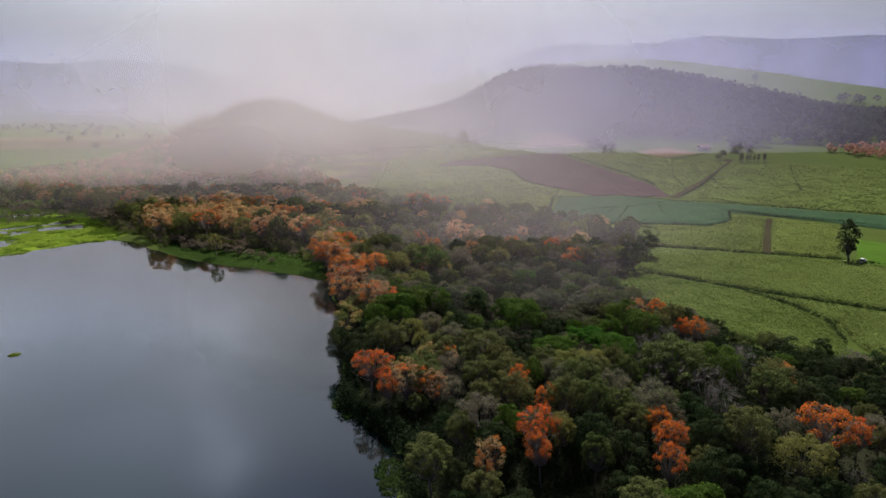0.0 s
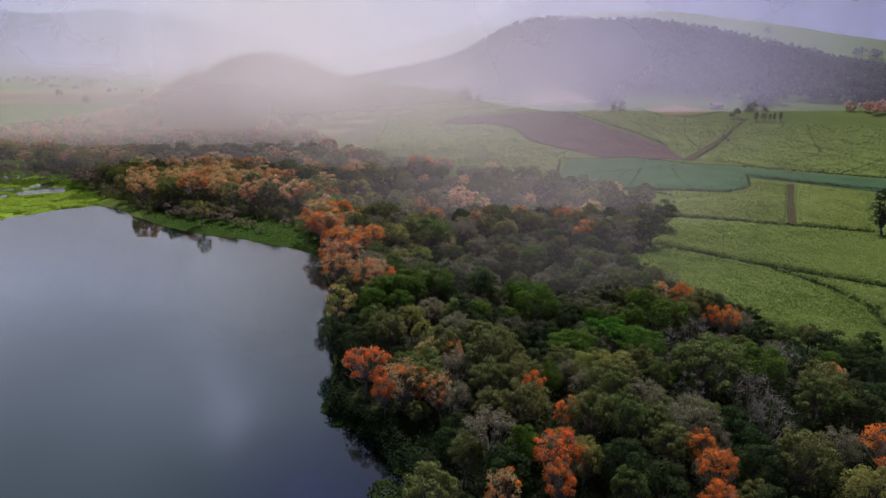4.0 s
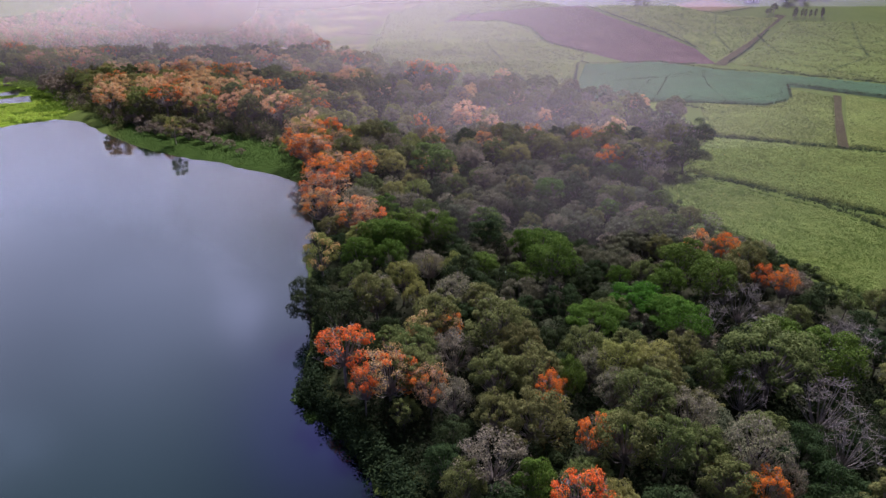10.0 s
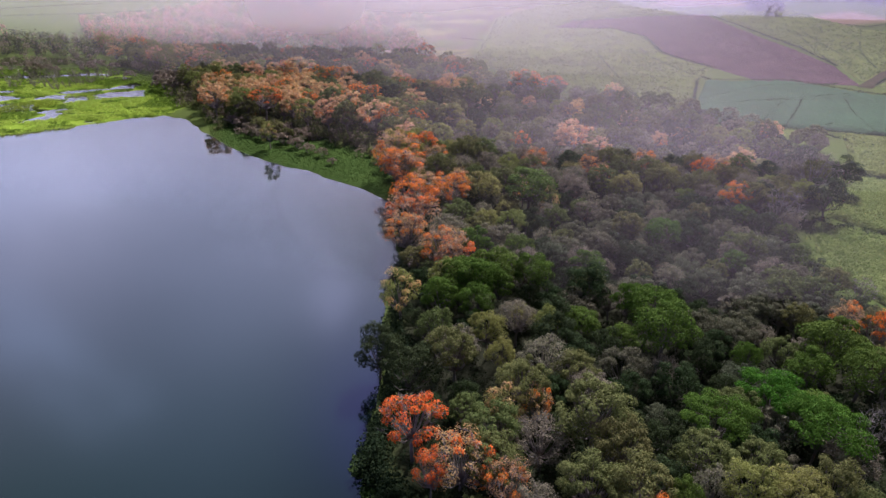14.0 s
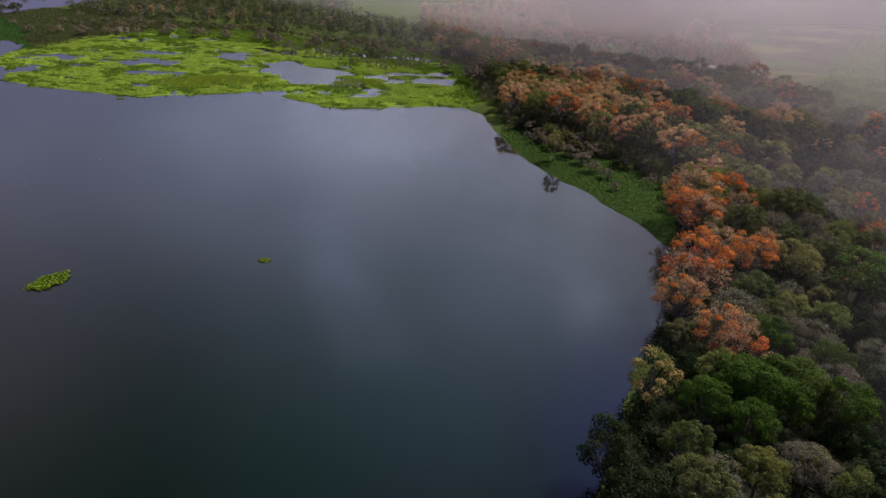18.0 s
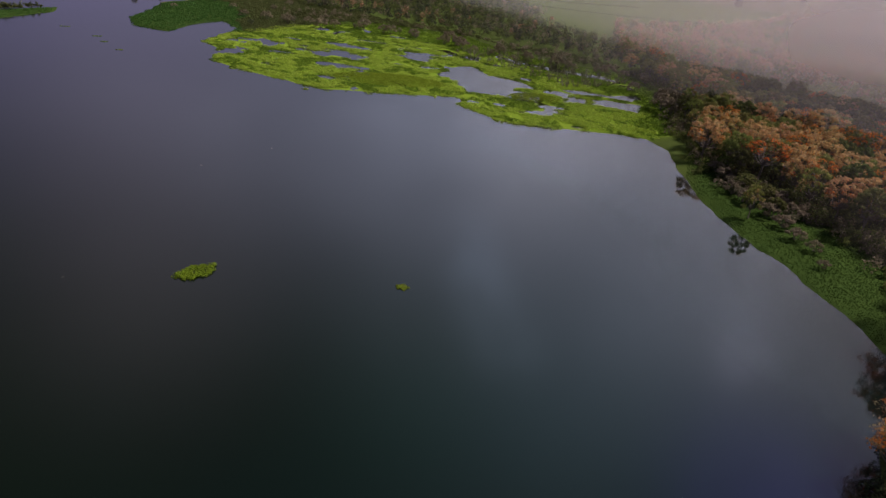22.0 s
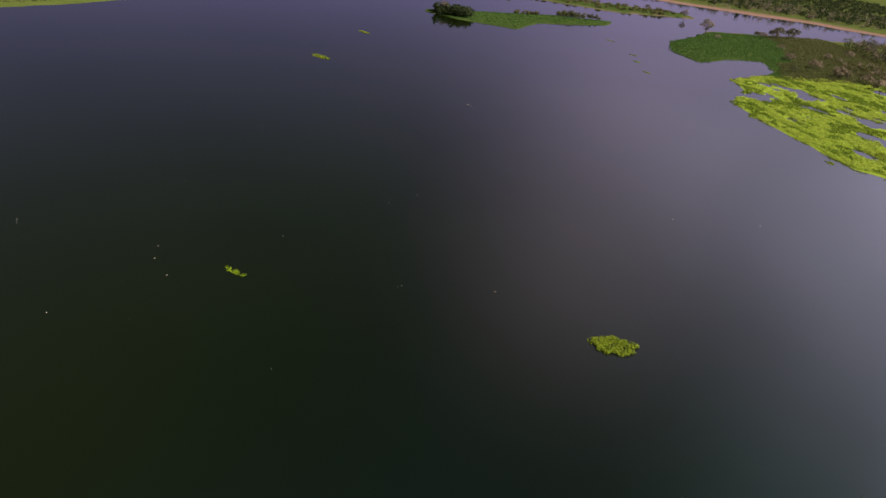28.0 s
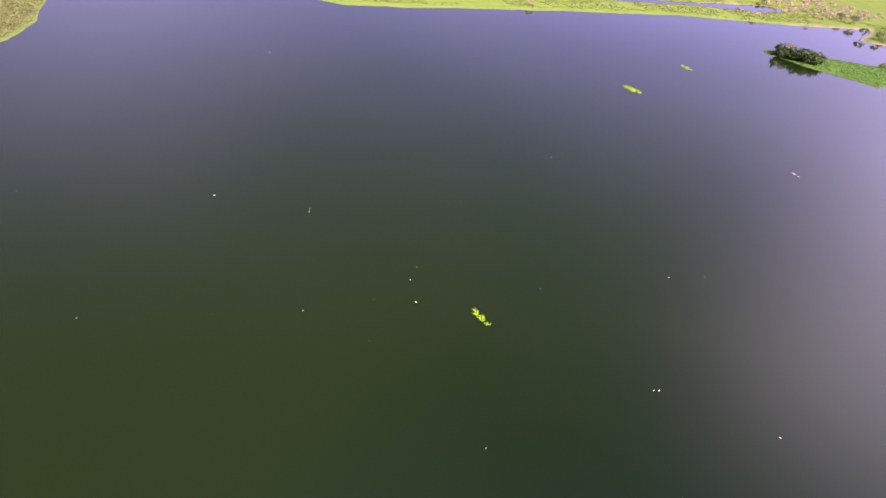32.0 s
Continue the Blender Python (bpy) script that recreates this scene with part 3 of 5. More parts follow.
def patch(name, poly, rise, mat, cell=2.5, rough=0.25):
    """A field: a raised, uneven bed that ends in a low edge along its outline."""
    px, py = zip(*poly)
    xs, ys = np.arange(min(px) - cell, max(px) + 2 * cell, cell), np.arange(min(py) - cell, max(py) + 2 * cell, cell)
    x, y = np.meshgrid(xs, ys)
    x, y = x.ravel(), y.ravel()
    d = inside(poly, x, y)
    f = grid_faces(len(xs), len(ys))
    f = f[(d[f] > 0).any(1)]
    used = np.unique(f)
    edge = used[d[used] <= 0]
    best = np.full(len(edge), 1e9)
    ex, ey = x[edge].copy(), y[edge].copy()
    for (ax, ay), (bx, by) in zip(poly, poly[1:] + poly[:1]):
        dx, dy = bx - ax, by - ay
        u = np.clip(((x[edge] - ax) * dx + (y[edge] - ay) * dy) / (dx * dx + dy * dy), 0, 1)
        qx, qy = ax + u * dx, ay + u * dy
        r = np.hypot(x[edge] - qx, y[edge] - qy)
        hit = r < best
        best, ex, ey = np.where(hit, r, best), np.where(hit, qx, ex), np.where(hit, qy, ey)
    x[edge], y[edge] = ex, ey
    z = ground(x, y) + rise * (1 + rough * fbm(x, y, 5, 3) + 0.6 * rough * fbm(x, y, 22, 2)) + 0.12
    z[edge] = ground(ex, ey) + 0.1
    back = np.zeros(len(x), int)
    back[used] = np.arange(len(used))
    return tagged(sheet(name, np.stack([x, y, z], 1)[used], back[f], mat, smooth_shade=True), kind="structure")


NEAR_FIELD = [(60, 212), (76, 199), (89, 186.5), (97, 172), (98, 158), (95, 145), (91, 133), (81, 137), (75, 144), (70, 151), (63, 167), (53, 184)]
WEDGE = [(95, 185), (105, 176.5), (119, 166.5), (130, 140), (118, 118), (98, 131), (98, 142), (101, 158), (99, 172)]
MID_FIELD = [(64.5, 216), (79.5, 203), (92.5, 191.5), (121, 170.5), (170, 140), (190, 190), (142, 225), (120, 236), (100, 244), (78, 250)]
UPPER_FIELD = [(96, 301), (120, 295), (133, 305), (146, 328), (156, 312), (120, 240), (102, 248), (79, 256), (88, 270)]
BLOCK_FIELD = [(163, 317), (182, 293), (145, 231), (124, 241)]
BLUE_FIELD = [(44, 308), (64, 396), (107, 404), (131, 379), (162, 363), (222, 322), (300, 250), (290, 225), (200, 288), (182, 311), (149, 339), (138, 312), (122, 300), (84, 307)]
PLOUGH_FIELD = [(-21, 540), (-7, 566), (46, 585), (92, 594), (112, 549), (134, 499), (143, 455), (137, 401), (91, 402), (75, 438), (51, 478), (44, 525), (23, 547)]
UPPER_RIGHT = [(145, 401), (236, 540), (282, 537), (350, 519), (420, 420), (310, 260), (228, 328), (201, 345), (167, 374)]
UPPER_MID = [(100, 598), (157, 611), (194, 559), (234, 550), (141, 410), (146, 458), (137, 505), (116, 556)]
LEFT_FIELD = [(-62, 440), (-66, 560), (-30, 612), (47, 609), (88, 598), (43, 589), (-10, 569), (-24, 541), (23, 543), (42, 521), (49, 476), (73, 436), (62, 400), (42, 320), (12, 342), (-24, 372)]
RIGHT_LAWN = [(173, 267), (240, 205), (215, 170), (149, 227)]
CORNER_STRIP = [(58, 287), (68, 302), (90, 301), (84, 280), (72, 290)]

tagged(patch("field", NEAR_FIELD, 1.0, M_FIELD, 1.6), "dense green crop field beside the wood", "field")
tagged(patch("field", WEDGE, 1.0, M_FIELD, 2.0), "wedge-shaped green crop field between hedges", "field")
tagged(patch("field", MID_FIELD, 1.0, M_FIELD, 2.0), "broad green crop field above a dark hedge", "field")
tagged(patch("field", UPPER_FIELD, 0.9, M_FIELD_PALE, 2.0), "pale green crop field by dark trees", "field")
tagged(patch("field", BLOCK_FIELD, 1.0, M_FIELD_PALE, 2.0), "square pale green crop field", "field")
tagged(patch("field", BLUE_FIELD, 0.9, M_FIELD_BLUE, 3.0), "blue-green crop field crossed by ditches", "field")
tagged(patch("field", PLOUGH_FIELD, 0.3, M_PLOUGH, 3.5), "ploughed reddish brown field on a slope", "field")
tagged(patch("field", UPPER_RIGHT, 0.8, M_FIELD, 4.0), "sloping green crop field above the track", "field")
tagged(patch("field", UPPER_MID, 0.8, M_FIELD_PALE, 4.0), "pale green crop field behind ploughed soil", "field")
tagged(patch("field", LEFT_FIELD, 0.8, M_FIELD_PALE, 3.5), "pale green crop field behind the wood", "field")
tagged(patch("field", RIGHT_LAWN, 0.2, M_LAWN, 4.0), "smooth bright green meadow", "field")
tagged(patch("field", CORNER_STRIP, 0.8, M_FIELD_PALE, 2.5), "small pale green field corner", "field")


def ribbon(name, line, width, mat, lift=0.12, step=3.0):
    """A track laid on the ground along a line."""
    pts = []
    for (ax, ay), (bx, by) in zip(line, line[1:]):
        n = max(2, int(math.hypot(bx - ax, by - ay) / step))
        pts += [(ax + (bx - ax) * k / n, ay + (by - ay) * k / n) for k in range(n)]
    p = np.array(pts + [line[-1]], float)
    way = np.gradient(p, axis=0)
    side = np.stack([way[:, 1], -way[:, 0]], 1) / np.maximum(1e-6, np.hypot(*way.T))[:, None]
    wide = width * (1 + 0.25 * fbm(p[:, 0], p[:, 1], 12, 2))[:, None]
    rows = [p + side * wide * u for u in (-0.5, -0.2, 0.2, 0.5)]
    v = np.stack(rows, 1).reshape(-1, 2)
    z = ground(v[:, 0], v[:, 1]) + lift + np.tile([0, 0.05, 0.05, 0], len(p))
    return tagged(sheet(name, np.column_stack([v, z]), grid_faces(4, len(p)), mat, smooth_shade=True), kind="structure")


tagged(ribbon("track", [(137, 396), (175, 458), (211, 519), (240, 560)], 6, M_TRACK, 0.35), "straight grassy farm track between fields", "track")
tagged(ribbon("track", [(160, 318), (140, 278), (122, 240)], 3, M_TRACK, 0.4), "narrow brown track between crop fields", "track")
tagged(ribbon("track", [(-140, 470), (-100, 432), (-80, 408), (-66, 386), (-60, 360)], 5, M_PATH, 0.5), "pale sandy path at the foot of a hill", "track")


# ---------------------------------------------------------------- trees
def tubes(segments, sides):
    """Tapered tubes: rows of start, end, first and last radius."""
    s = np.asarray(segments, float)
    a, b, r0, r1 = s[:, 0:3], s[:, 3:6], s[:, 6:7], s[:, 7:8]
    way = b - a
    way /= np.maximum(1e-6, np.linalg.norm(way, axis=1))[:, None]
    ref = np.where(np.abs(way[:, 2:3]) > 0.9, [[1.0, 0, 0]], [[0, 0, 1.0]])
    u = np.cross(way, ref)
    u /= np.linalg.norm(u, axis=1)[:, None]
    w = np.cross(way, u)
    verts = []
    for k in range(sides):
        c, q = math.cos(2 * math.pi * k / sides), math.sin(2 * math.pi * k / sides)
        verts += [a + (u * c + w * q) * r0, b + (u * c + w * q) * r1]
    v = np.stack(verts, 1).reshape(-1, 3)
    base = np.arange(len(s))[:, None] * 2 * sides
    f = np.concatenate([base + np.array([[2 * k, 2 * ((k + 1) % sides), 2 * ((k + 1) % sides) + 1, 2 * k + 1]]) for k in range(sides)])
    return v, f


def leaves(rng, centres, normals, size, slim=0.6):
    """Small bent leaf sprays: two quads each, folded along the middle."""
    n = len(centres)
    normals = normals / np.maximum(1e-6, np.linalg.norm(normals, axis=1))[:, None]
    t = np.cross(normals, rng.normal(size=(n, 3)))
    t /= np.maximum(1e-6, np.linalg.norm(t, axis=1))[:, None]
    b = np.cross(normals, t)
    s = (size * rng.uniform(0.6, 1.35, n))[:, None]
    fold = s * 0.28
    v = np.stack([centres - t * s, centres - t * s * 0.15 + b * s * slim - normals * fold, centres + t * s, centres + t * s * 0.15 - b * s * slim - normals * fold], 1)
    i = np.arange(n)[:, None] * 4
    f = np.concatenate([i + [[0, 1, 2]], i + [[0, 2, 3]]])
    return v.reshape(-1, 3), f


def frame_of(rng, height, reach, lobes, first=0.35, lean=0.06, belly=0.38, droop=0.25):
    """Trunk and branches below a domed crown. Returns the tubes and the middles of the crown's lobes."""
    seg, tips = [], []
    r = height * 0.015 + 0.05
    p = np.zeros(3)
    bend = rng.normal(0, lean, 2)
    fork = height * first * rng.uniform(0.85, 1.15)
    for k in range(3):
        q = np.array([bend[0] * fork * (k + 1) / 3, bend[1] * fork * ((k + 1) / 3) ** 2, fork * (k + 1) / 3]) + rng.normal(0, 0.05, 3) * [1, 1, 0]
        seg.append([*p, *q, r * (1.4 - 0.15 * k), r * (1.2 - 0.15 * k)])
        p = q
    middle = np.array([p[0] * 1.3, p[1] * 1.3, height * (1 - belly)])
    for k in range(lobes):
        up = 1 - (k + 0.5) / lobes * (1 + droop)
        a, ring = 2.4 * k + rng.uniform(-0.4, 0.4), math.sqrt(max(0.0, 1 - up * up))
        far = rng.uniform(0.62, 0.92)
        tip = middle + np.array([math.cos(a) * ring * reach * far, math.sin(a) * ring * reach * far, up * belly * height * far])
        elbow = p + (tip - p) * 0.5 + np.array([0, 0, -0.06 * height * ring]) + rng.normal(0, 0.12, 3)
        seg += [[*p, *elbow, r * 0.55, r * 0.3], [*elbow, *tip, r * 0.3, r * 0.1]]
        tips.append(tip)
    return seg, np.array(tips)


def tuft(rng, tips, lobe, count, flat=0.75, shell=0.55):
    """Leaf places about the branch tips, thick at the outside and on top of each lobe."""
    k = rng.integers(0, len(tips), count)
    d = rng.normal(size=(count, 3))
    d /= np.linalg.norm(d, axis=1)[:, None]
    d[:, 2] = np.where(d[:, 2] < -0.25, -d[:, 2], d[:, 2])
    size = (lobe * (0.65 + 0.7 * ((k * 0.618) % 1)))[:, None]
    rad = shell + (1 - shell) * rng.uniform(0, 1, count)[:, None] ** 0.5
    return tips[k] + d * size * rad * [1, 1, flat], d + rng.normal(0, 0.32, (count, 3)) + [0, 0, 0.25]


def twiglets(rng, tips, reach, per):
    seg = []
    for tip in tips:
        for _ in range(per):
            d = rng.normal(size=3)
            d[2] = abs(d[2]) * 0.8
            d *= reach / np.linalg.norm(d) * rng.uniform(0.5, 1.1)
            mid = tip + d * 0.5 + rng.normal(0, 0.08, 3)
            seg += [[*tip, *mid, 0.035, 0.025], [*mid, *(tip + d), 0.025, 0.012]]
            seg += [[*mid, *(mid + np.roll(d, 1) * 0.5), 0.02, 0.01]]
    return seg


def make_tree(kind, seed, label, height, reach, leaf_mat, bark=None, lobes=20, lobe=1.5, count=1400, size=0.26, flat=0.8, first=0.35,
              belly=0.38, droop=0.25, extra=None, twigs=0, shell=0.55, sides=5):
    """A tree as a thing: an Empty at its foot, with its trunk and its crown under it."""
    rng = np.random.default_rng(seed)
    ob = tagged(new(kind), label, "bush" if kind == "bush" else "tree", kind.replace("_", " ") + ("es" if kind == "bush" else "s") + " round the lake")
    seg, tips = frame_of(rng, height, reach, lobes, first, belly=belly, droop=droop)
    v, f = tubes(seg, sides)
    if twigs:
        v2, f2 = tubes(twiglets(rng, tips, lobe, twigs), 3)
        v, f = np.concatenate([v, v2]), np.concatenate([f[:, :4], f2 + len(v)])
    sheet("trunk", v, f, bark or M_BARK, ob, True)
    if count:
        c, nn = tuft(rng, tips, lobe, count, flat, shell)
        v, f = leaves(rng, c, nn, size)
        crown = sheet("crown", v, f, leaf_mat, ob)
    if extra:
        mat, share, grains, big = extra
        pick = tips[rng.permutation(len(tips))[: max(2, int(len(tips) * share))]]
        c, nn = tuft(rng, pick, lobe * 0.95, grains, flat, 0.5)
        v, f = leaves(rng, c + [0, 0, 0.15], nn, big)
        sheet("blossom", v, f, mat, crown)
    return ob


def family(name, label, height, reach, mat, variants, near, far, **more):
    """Fine trees for the near part of the wood and coarser ones for the far part."""
    fine = [make_tree(name, 100 + 7 * k + len(name), label, height, reach, mat, count=near[0], size=near[1], **more) for k in range(variants)]
    if more.get("extra"):
        m, share, grains, big = more["extra"]
        more["extra"] = (m, share * 0.8, grains // 3, big * 1.3)
    more["twigs"] = more.get("twigs", 0) // 2
    more["lobes"] = int(more.get("lobes", 20) * 0.75)
    coarse = [make_tree(name, 300 + 7 * k + len(name), label, height, reach, mat, count=far[0], size=far[1], sides=3, **more) for k in range(2)]
    return fine, coarse


FAMILIES = {
    "coral": family("coral_tree", "coral tree in full orange-red blossom with pale trunk", 11, 4.4, M_OLIVE, 3, (420, 0.15), (420, 0.28), lobes=48, lobe=1.0, shell=0.35,
                    extra=(M_FLOWER, 0.64, 2300, 0.13), twigs=7, belly=0.34, bark=M_BARE),
    "pale": family("pale_coral_tree", "coral tree with thin pinkish foliage and some orange blossom", 11, 4.4, M_PALE, 3, (1700, 0.125), (1100, 0.28), lobes=42, lobe=1.05,
                   extra=(M_FLOWER, 0.26, 620, 0.15), twigs=8, bark=M_BARE, shell=0.35, belly=0.42, droop=0.4, first=0.28),
    "amber": family("amber_tree", "tree with thin yellow-olive leaves and orange tips", 11, 4.0, M_YELLOW, 2, (1800, 0.16), (1000, 0.29), lobes=24, lobe=1.15,
                    extra=(M_PALE, 0.45, 420, 0.22), twigs=3, shell=0.4, belly=0.44, droop=0.5, first=0.25),
    "olive": family("broadleaf_tree", "olive green broadleaf tree with an open crown", 11, 4.4, M_OLIVE, 4, (5200, 0.15), (1500, 0.32), lobes=52, lobe=0.9, shell=0.45),
    "green": family("green_tree", "rounded fresh green tree with dense lobes", 11, 4.2, M_GREEN, 3, (4600, 0.17), (1300, 0.36), lobes=20, lobe=1.5, flat=0.7, shell=0.7),
    "bright": family("spreading_tree", "low spreading bright green tree", 9.5, 6.5, M_BRIGHT, 2, (6500, 0.18), (1000, 0.45), lobes=30, lobe=1.6, flat=0.5, belly=0.22, droop=0.0),
    "scrub": family("scrub_tree", "small dull grey-green scrub tree", 6.8, 3.3, M_SCRUB, 3, (3000, 0.14), (900, 0.32), lobes=18, lobe=1.1, first=0.2, belly=0.42),
    "yellow": family("yellow_green_tree", "yellow-green broadleaf tree with fine foliage", 10, 4.0, M_YELLOW, 2, (4400, 0.14), (1500, 0.29), lobes=34, lobe=1.0, twigs=2),
    "dark": family("evergreen_tree", "dark green dense evergreen tree", 10, 3.8, M_DARK, 3, (3800, 0.18), (1100, 0.38), lobes=18, lobe=1.5, first=0.22, belly=0.45, droop=0.5),
    "bare": family("bare_tree", "leafless grey tree with bleached branches", 10, 4.0, M_TWIG, 3, (120, 0.12), (120, 0.25), lobes=20, lobe=1.5, bark=M_BARE, twigs=9, first=0.25, belly=0.4),
    "twiggy": family("twiggy_tree", "grey-brown tree with bare twiggy crown", 9.5, 3.7, M_TWIG, 3, (2500, 0.12), (1100, 0.23), lobes=36, lobe=1.0, twigs=4, shell=0.3),
    "tall": family("tall_tree", "tall narrow dark evergreen tree at a field corner", 17, 2.9, M_DARK, 1, (1600, 0.34), (900, 0.5), lobes=30, lobe=1.3, flat=1.0, first=0.12, belly=0.47, droop=0.9),
    "bush": family("bush", "rounded brownish green bush", 4, 2.6, M_BROWN, 2, (800, 0.22), (420, 0.32), lobes=14, lobe=0.9, first=0.12, belly=0.5),
}
for fine, coarse in FAMILIES.values():
    for ob in fine + coarse:
        ob.location = (0, 0, -500)
spare = {ob for fine, coarse in FAMILIES.values() for ob in fine + coarse}
tree_rng = np.random.default_rng(5)
planted = []


def plant(kind, x, y, scale=1.0, far=None, tall=None):
    """A tree of that kind with its foot on the ground. tall: its height's scale, where it is not its width's."""
    far = y > 236 or x < -60 if far is None else far
    pool = FAMILIES[kind][1 if far else 0]
    ob = pool[int(tree_rng.integers(len(pool)))]
    z = float(ground(x, y))
    m = pose(x, y, max(z, -0.3) - 0.15, tree_rng.normal(0, 2), tree_rng.normal(0, 2), tree_rng.uniform(0, 360))
    sc = scale * tree_rng.uniform(0.92, 1.08)
    m = m @ Matrix.Diagonal((sc * tree_rng.uniform(0.92, 1.1), sc * tree_rng.uniform(0.92, 1.1), sc * (tall / scale if tall else 1), 1))
    if ob in spare:
        spare.discard(ob)
        ob.matrix_basis = m
        t = ob
    else:
        t = copy_thing(ob, Matrix())
        t.matrix_basis = m
    planted.append((x, y))
    return t


CORAL = [(-16.6, 114.2, 0.92), (-12.6, 107.3, 0.44), (50.6, 150.5, 0.57), (54.5, 140.5, 0.43), (56.5, 136.8, 0.52), (11.6, 102.6, 0.42), (12.8, 84.8, 0.71),
        (13.2, 80.4, 0.42), (15.5, 93.7, 0.42), (32.5, 87.4, 0.45), (32.8, 82.6, 0.56), (-20.8, 320.9, 1.34), (-9.4, 324.9, 1.13), (-15.8, 244, 0.76),
        (35.8, 228.8, 0.63), (40, 205.6, 0.71), (-34.7, 186.5, 1.15), (-27.4, 194.9, 0.94), (-45.9, 210, 1.15), (-43.1, 229.7, 0.96), (-115, 272.1, 1.45),
        (-102.4, 317.9, 1.45), (-78.9, 279.4, 1.45), (-53.9, 262.8, 0.78), (-44.3, 284.4, 0.52), (30.6, 77.3, 0.43), (58.5, 89.3, 0.79), (65.3, 90.4, 0.49),
        (-84, 297, 1.1), (-122, 312, 1.1)]
PALE = [(-9.5, 109.7, 0.83), (-3.4, 106.8, 0.61), (-1.2, 122.3, 0.42), (-22.9, 165.1, 0.96), (-34, 179.4, 1.17), (-33.7, 196, 0.99), (47.5, 155.2, 0.58),
        (5.8, 80.2, 0.47), (65.3, 114.1, 0.45), (1.3, 249.3, 1.21), (-48.9, 220.6, 1.31), (-43.4, 207.6, 1.08), (-20.6, 162.5, 0.88), (-32.6, 171.7, 0.88),
        (-52, 242, 0.91), (-138.1, 275.8, 1.45), (-108, 293, 1.45), (-66.5, 257.5, 1.23), (-124.2, 327.7, 1.45), (-124, 284, 1.25), (-120, 302, 1.2),
        (-92, 304, 1.2), (-112, 280, 1), (-133, 296, 1.1), (-60, 290, 1.1)]
AMBER = [(-5.3, 120.2, 0.64), (-27.4, 147.2, 0.84), (-4, 197, 0.55), (-149.6, 334.2, 1.24), (-126.5, 335.2, 1.39), (-136, 288, 1.2), (-98, 240, 0.6),
        (-130, 306, 1.2), (-145, 285, 1.1), (-70, 268, 1), (-52, 232, 0.9)]
OLIVE = [(-13.8, 129.7, 0.75), (-18.6, 136.3, 0.6), (5.8, 117.7, 1), (8.7, 112.5, 0.76), (5.7, 106.3, 0.81), (30.6, 109.9, 0.57), (32.2, 106, 0.54), (25.3, 102.5, 0.59), (0.8, 89, 0.59), (9.8, 97.3, 0.88),
        (18.9, 92.4, 0.71), (23.5, 91.8, 0.68), (42.2, 109, 1.18), (44.1, 85.5, 0.8), (20.9, 79.5, 0.49), (59.8, 109.1, 0.82), (-64.4, 331.6, 1.38),
        (57, 103.4, 0.86), (-3.1, 80, 0.76)]
TWIGGY = [(-0.3, 114.7, 0.85), (-0.4, 104, 0.63), (-6.2, 142.9, 0.85), (-0.5, 131.6, 0.8), (18.2, 109.1, 0.61),
        (19.7, 102.5, 0.58), (4.6, 91.6, 0.98), (27.4, 97.1, 0.64), (32.9, 93.2, 0.81), (35.2, 89.7, 0.42), (-23, 171.8, 1), (53.9, 92.5, 0.65)]
DARK = [(-20, 126.1, 0.88), (-26.1, 130.8, 0.7), (5.6, 155.3, 0.79), (39.8, 112.7, 0.87), (0.2, 139, 0.73), (39.4, 84.6, 0.7), (20.9, 83.5, 0.72),
        (64.1, 241.4, 1.06), (73.1, 233.7, 0.86), (62.7, 213.8, 1.02), (61.4, 100.6, 0.9), (37.1, 76.7, 0.81)]
YELLOW = [(-10.5, 138.4, 0.64), (-7.2, 133.3, 0.53), (-1.5, 142.2, 0.48), (21.8, 107.6, 0.67), (26, 108.2, 0.67), (16.5, 84.9, 0.55), (-20.8, 199.9, 1.16),
        (-166.4, 320.1, 1.29), (-133.6, 318.4, 1.2), (-63.5, 270.8, 1.1), (50.7, 81.1, 0.86)]
GREEN = [(-17, 168, 0.69), (-8.5, 169.2, 0.57), (-17.5, 153, 0.78), (-11.8, 157.1, 0.85), (-5, 156.3, 0.7), (-19.4, 145.6, 0.65), (-13.9, 146.1, 0.65),
        (-10.5, 152.1, 0.55), (16.7, 141.2, 0.93), (15.3, 149.2, 0.86), (11.6, 151.3, 0.62), (40.8, 142.5, 0.84), (42.7, 136.8, 0.83), (36.1, 136.8, 0.65),
        (28.3, 139.6, 0.42), (14.4, 105.5, 0.42), (47.2, 117.5, 0.71), (8.8, 87.8, 0.46), (51.2, 113.4, 0.86), (-8.9, 200.3, 1.24), (-13.9, 152.4, 0.81)]
BRIGHT = [(20.6, 121.2, 0.65), (29.1, 128, 0.72), (33.2, 122.4, 0.65)]
BARE = [(46.8, 130.8, 0.84), (39.4, 124.6, 0.69), (48.1, 124.9, 0.68), (35.8, 124.5, 0.52), (36.8, 104.6, 0.61), (45.7, 102.3, 0.82), (45.7, 96.1, 0.74),
        (58.9, 119, 0.85), (49.3, 202.9, 1.06), (62.4, 225.4, 1.42)]
SCRUB = [(10.5, 133.8, 0.88), (33.7, 160.8, 1.02), (32.1, 134.9, 0.69)]
for kind, rows in (("coral", CORAL), ("pale", PALE), ("amber", AMBER), ("green", GREEN), ("bright", BRIGHT), ("olive", OLIVE), ("twiggy", TWIGGY), ("yellow", YELLOW),
                   ("bare", BARE), ("dark", DARK), ("scrub", SCRUB), ("tall", [(147, 229, 1.0)])):
    for x, y, s in rows:
        plant(kind, x, y, 1.2 * s, tall=1.0 if kind == "tall" else 0.5 * s + 0.62)


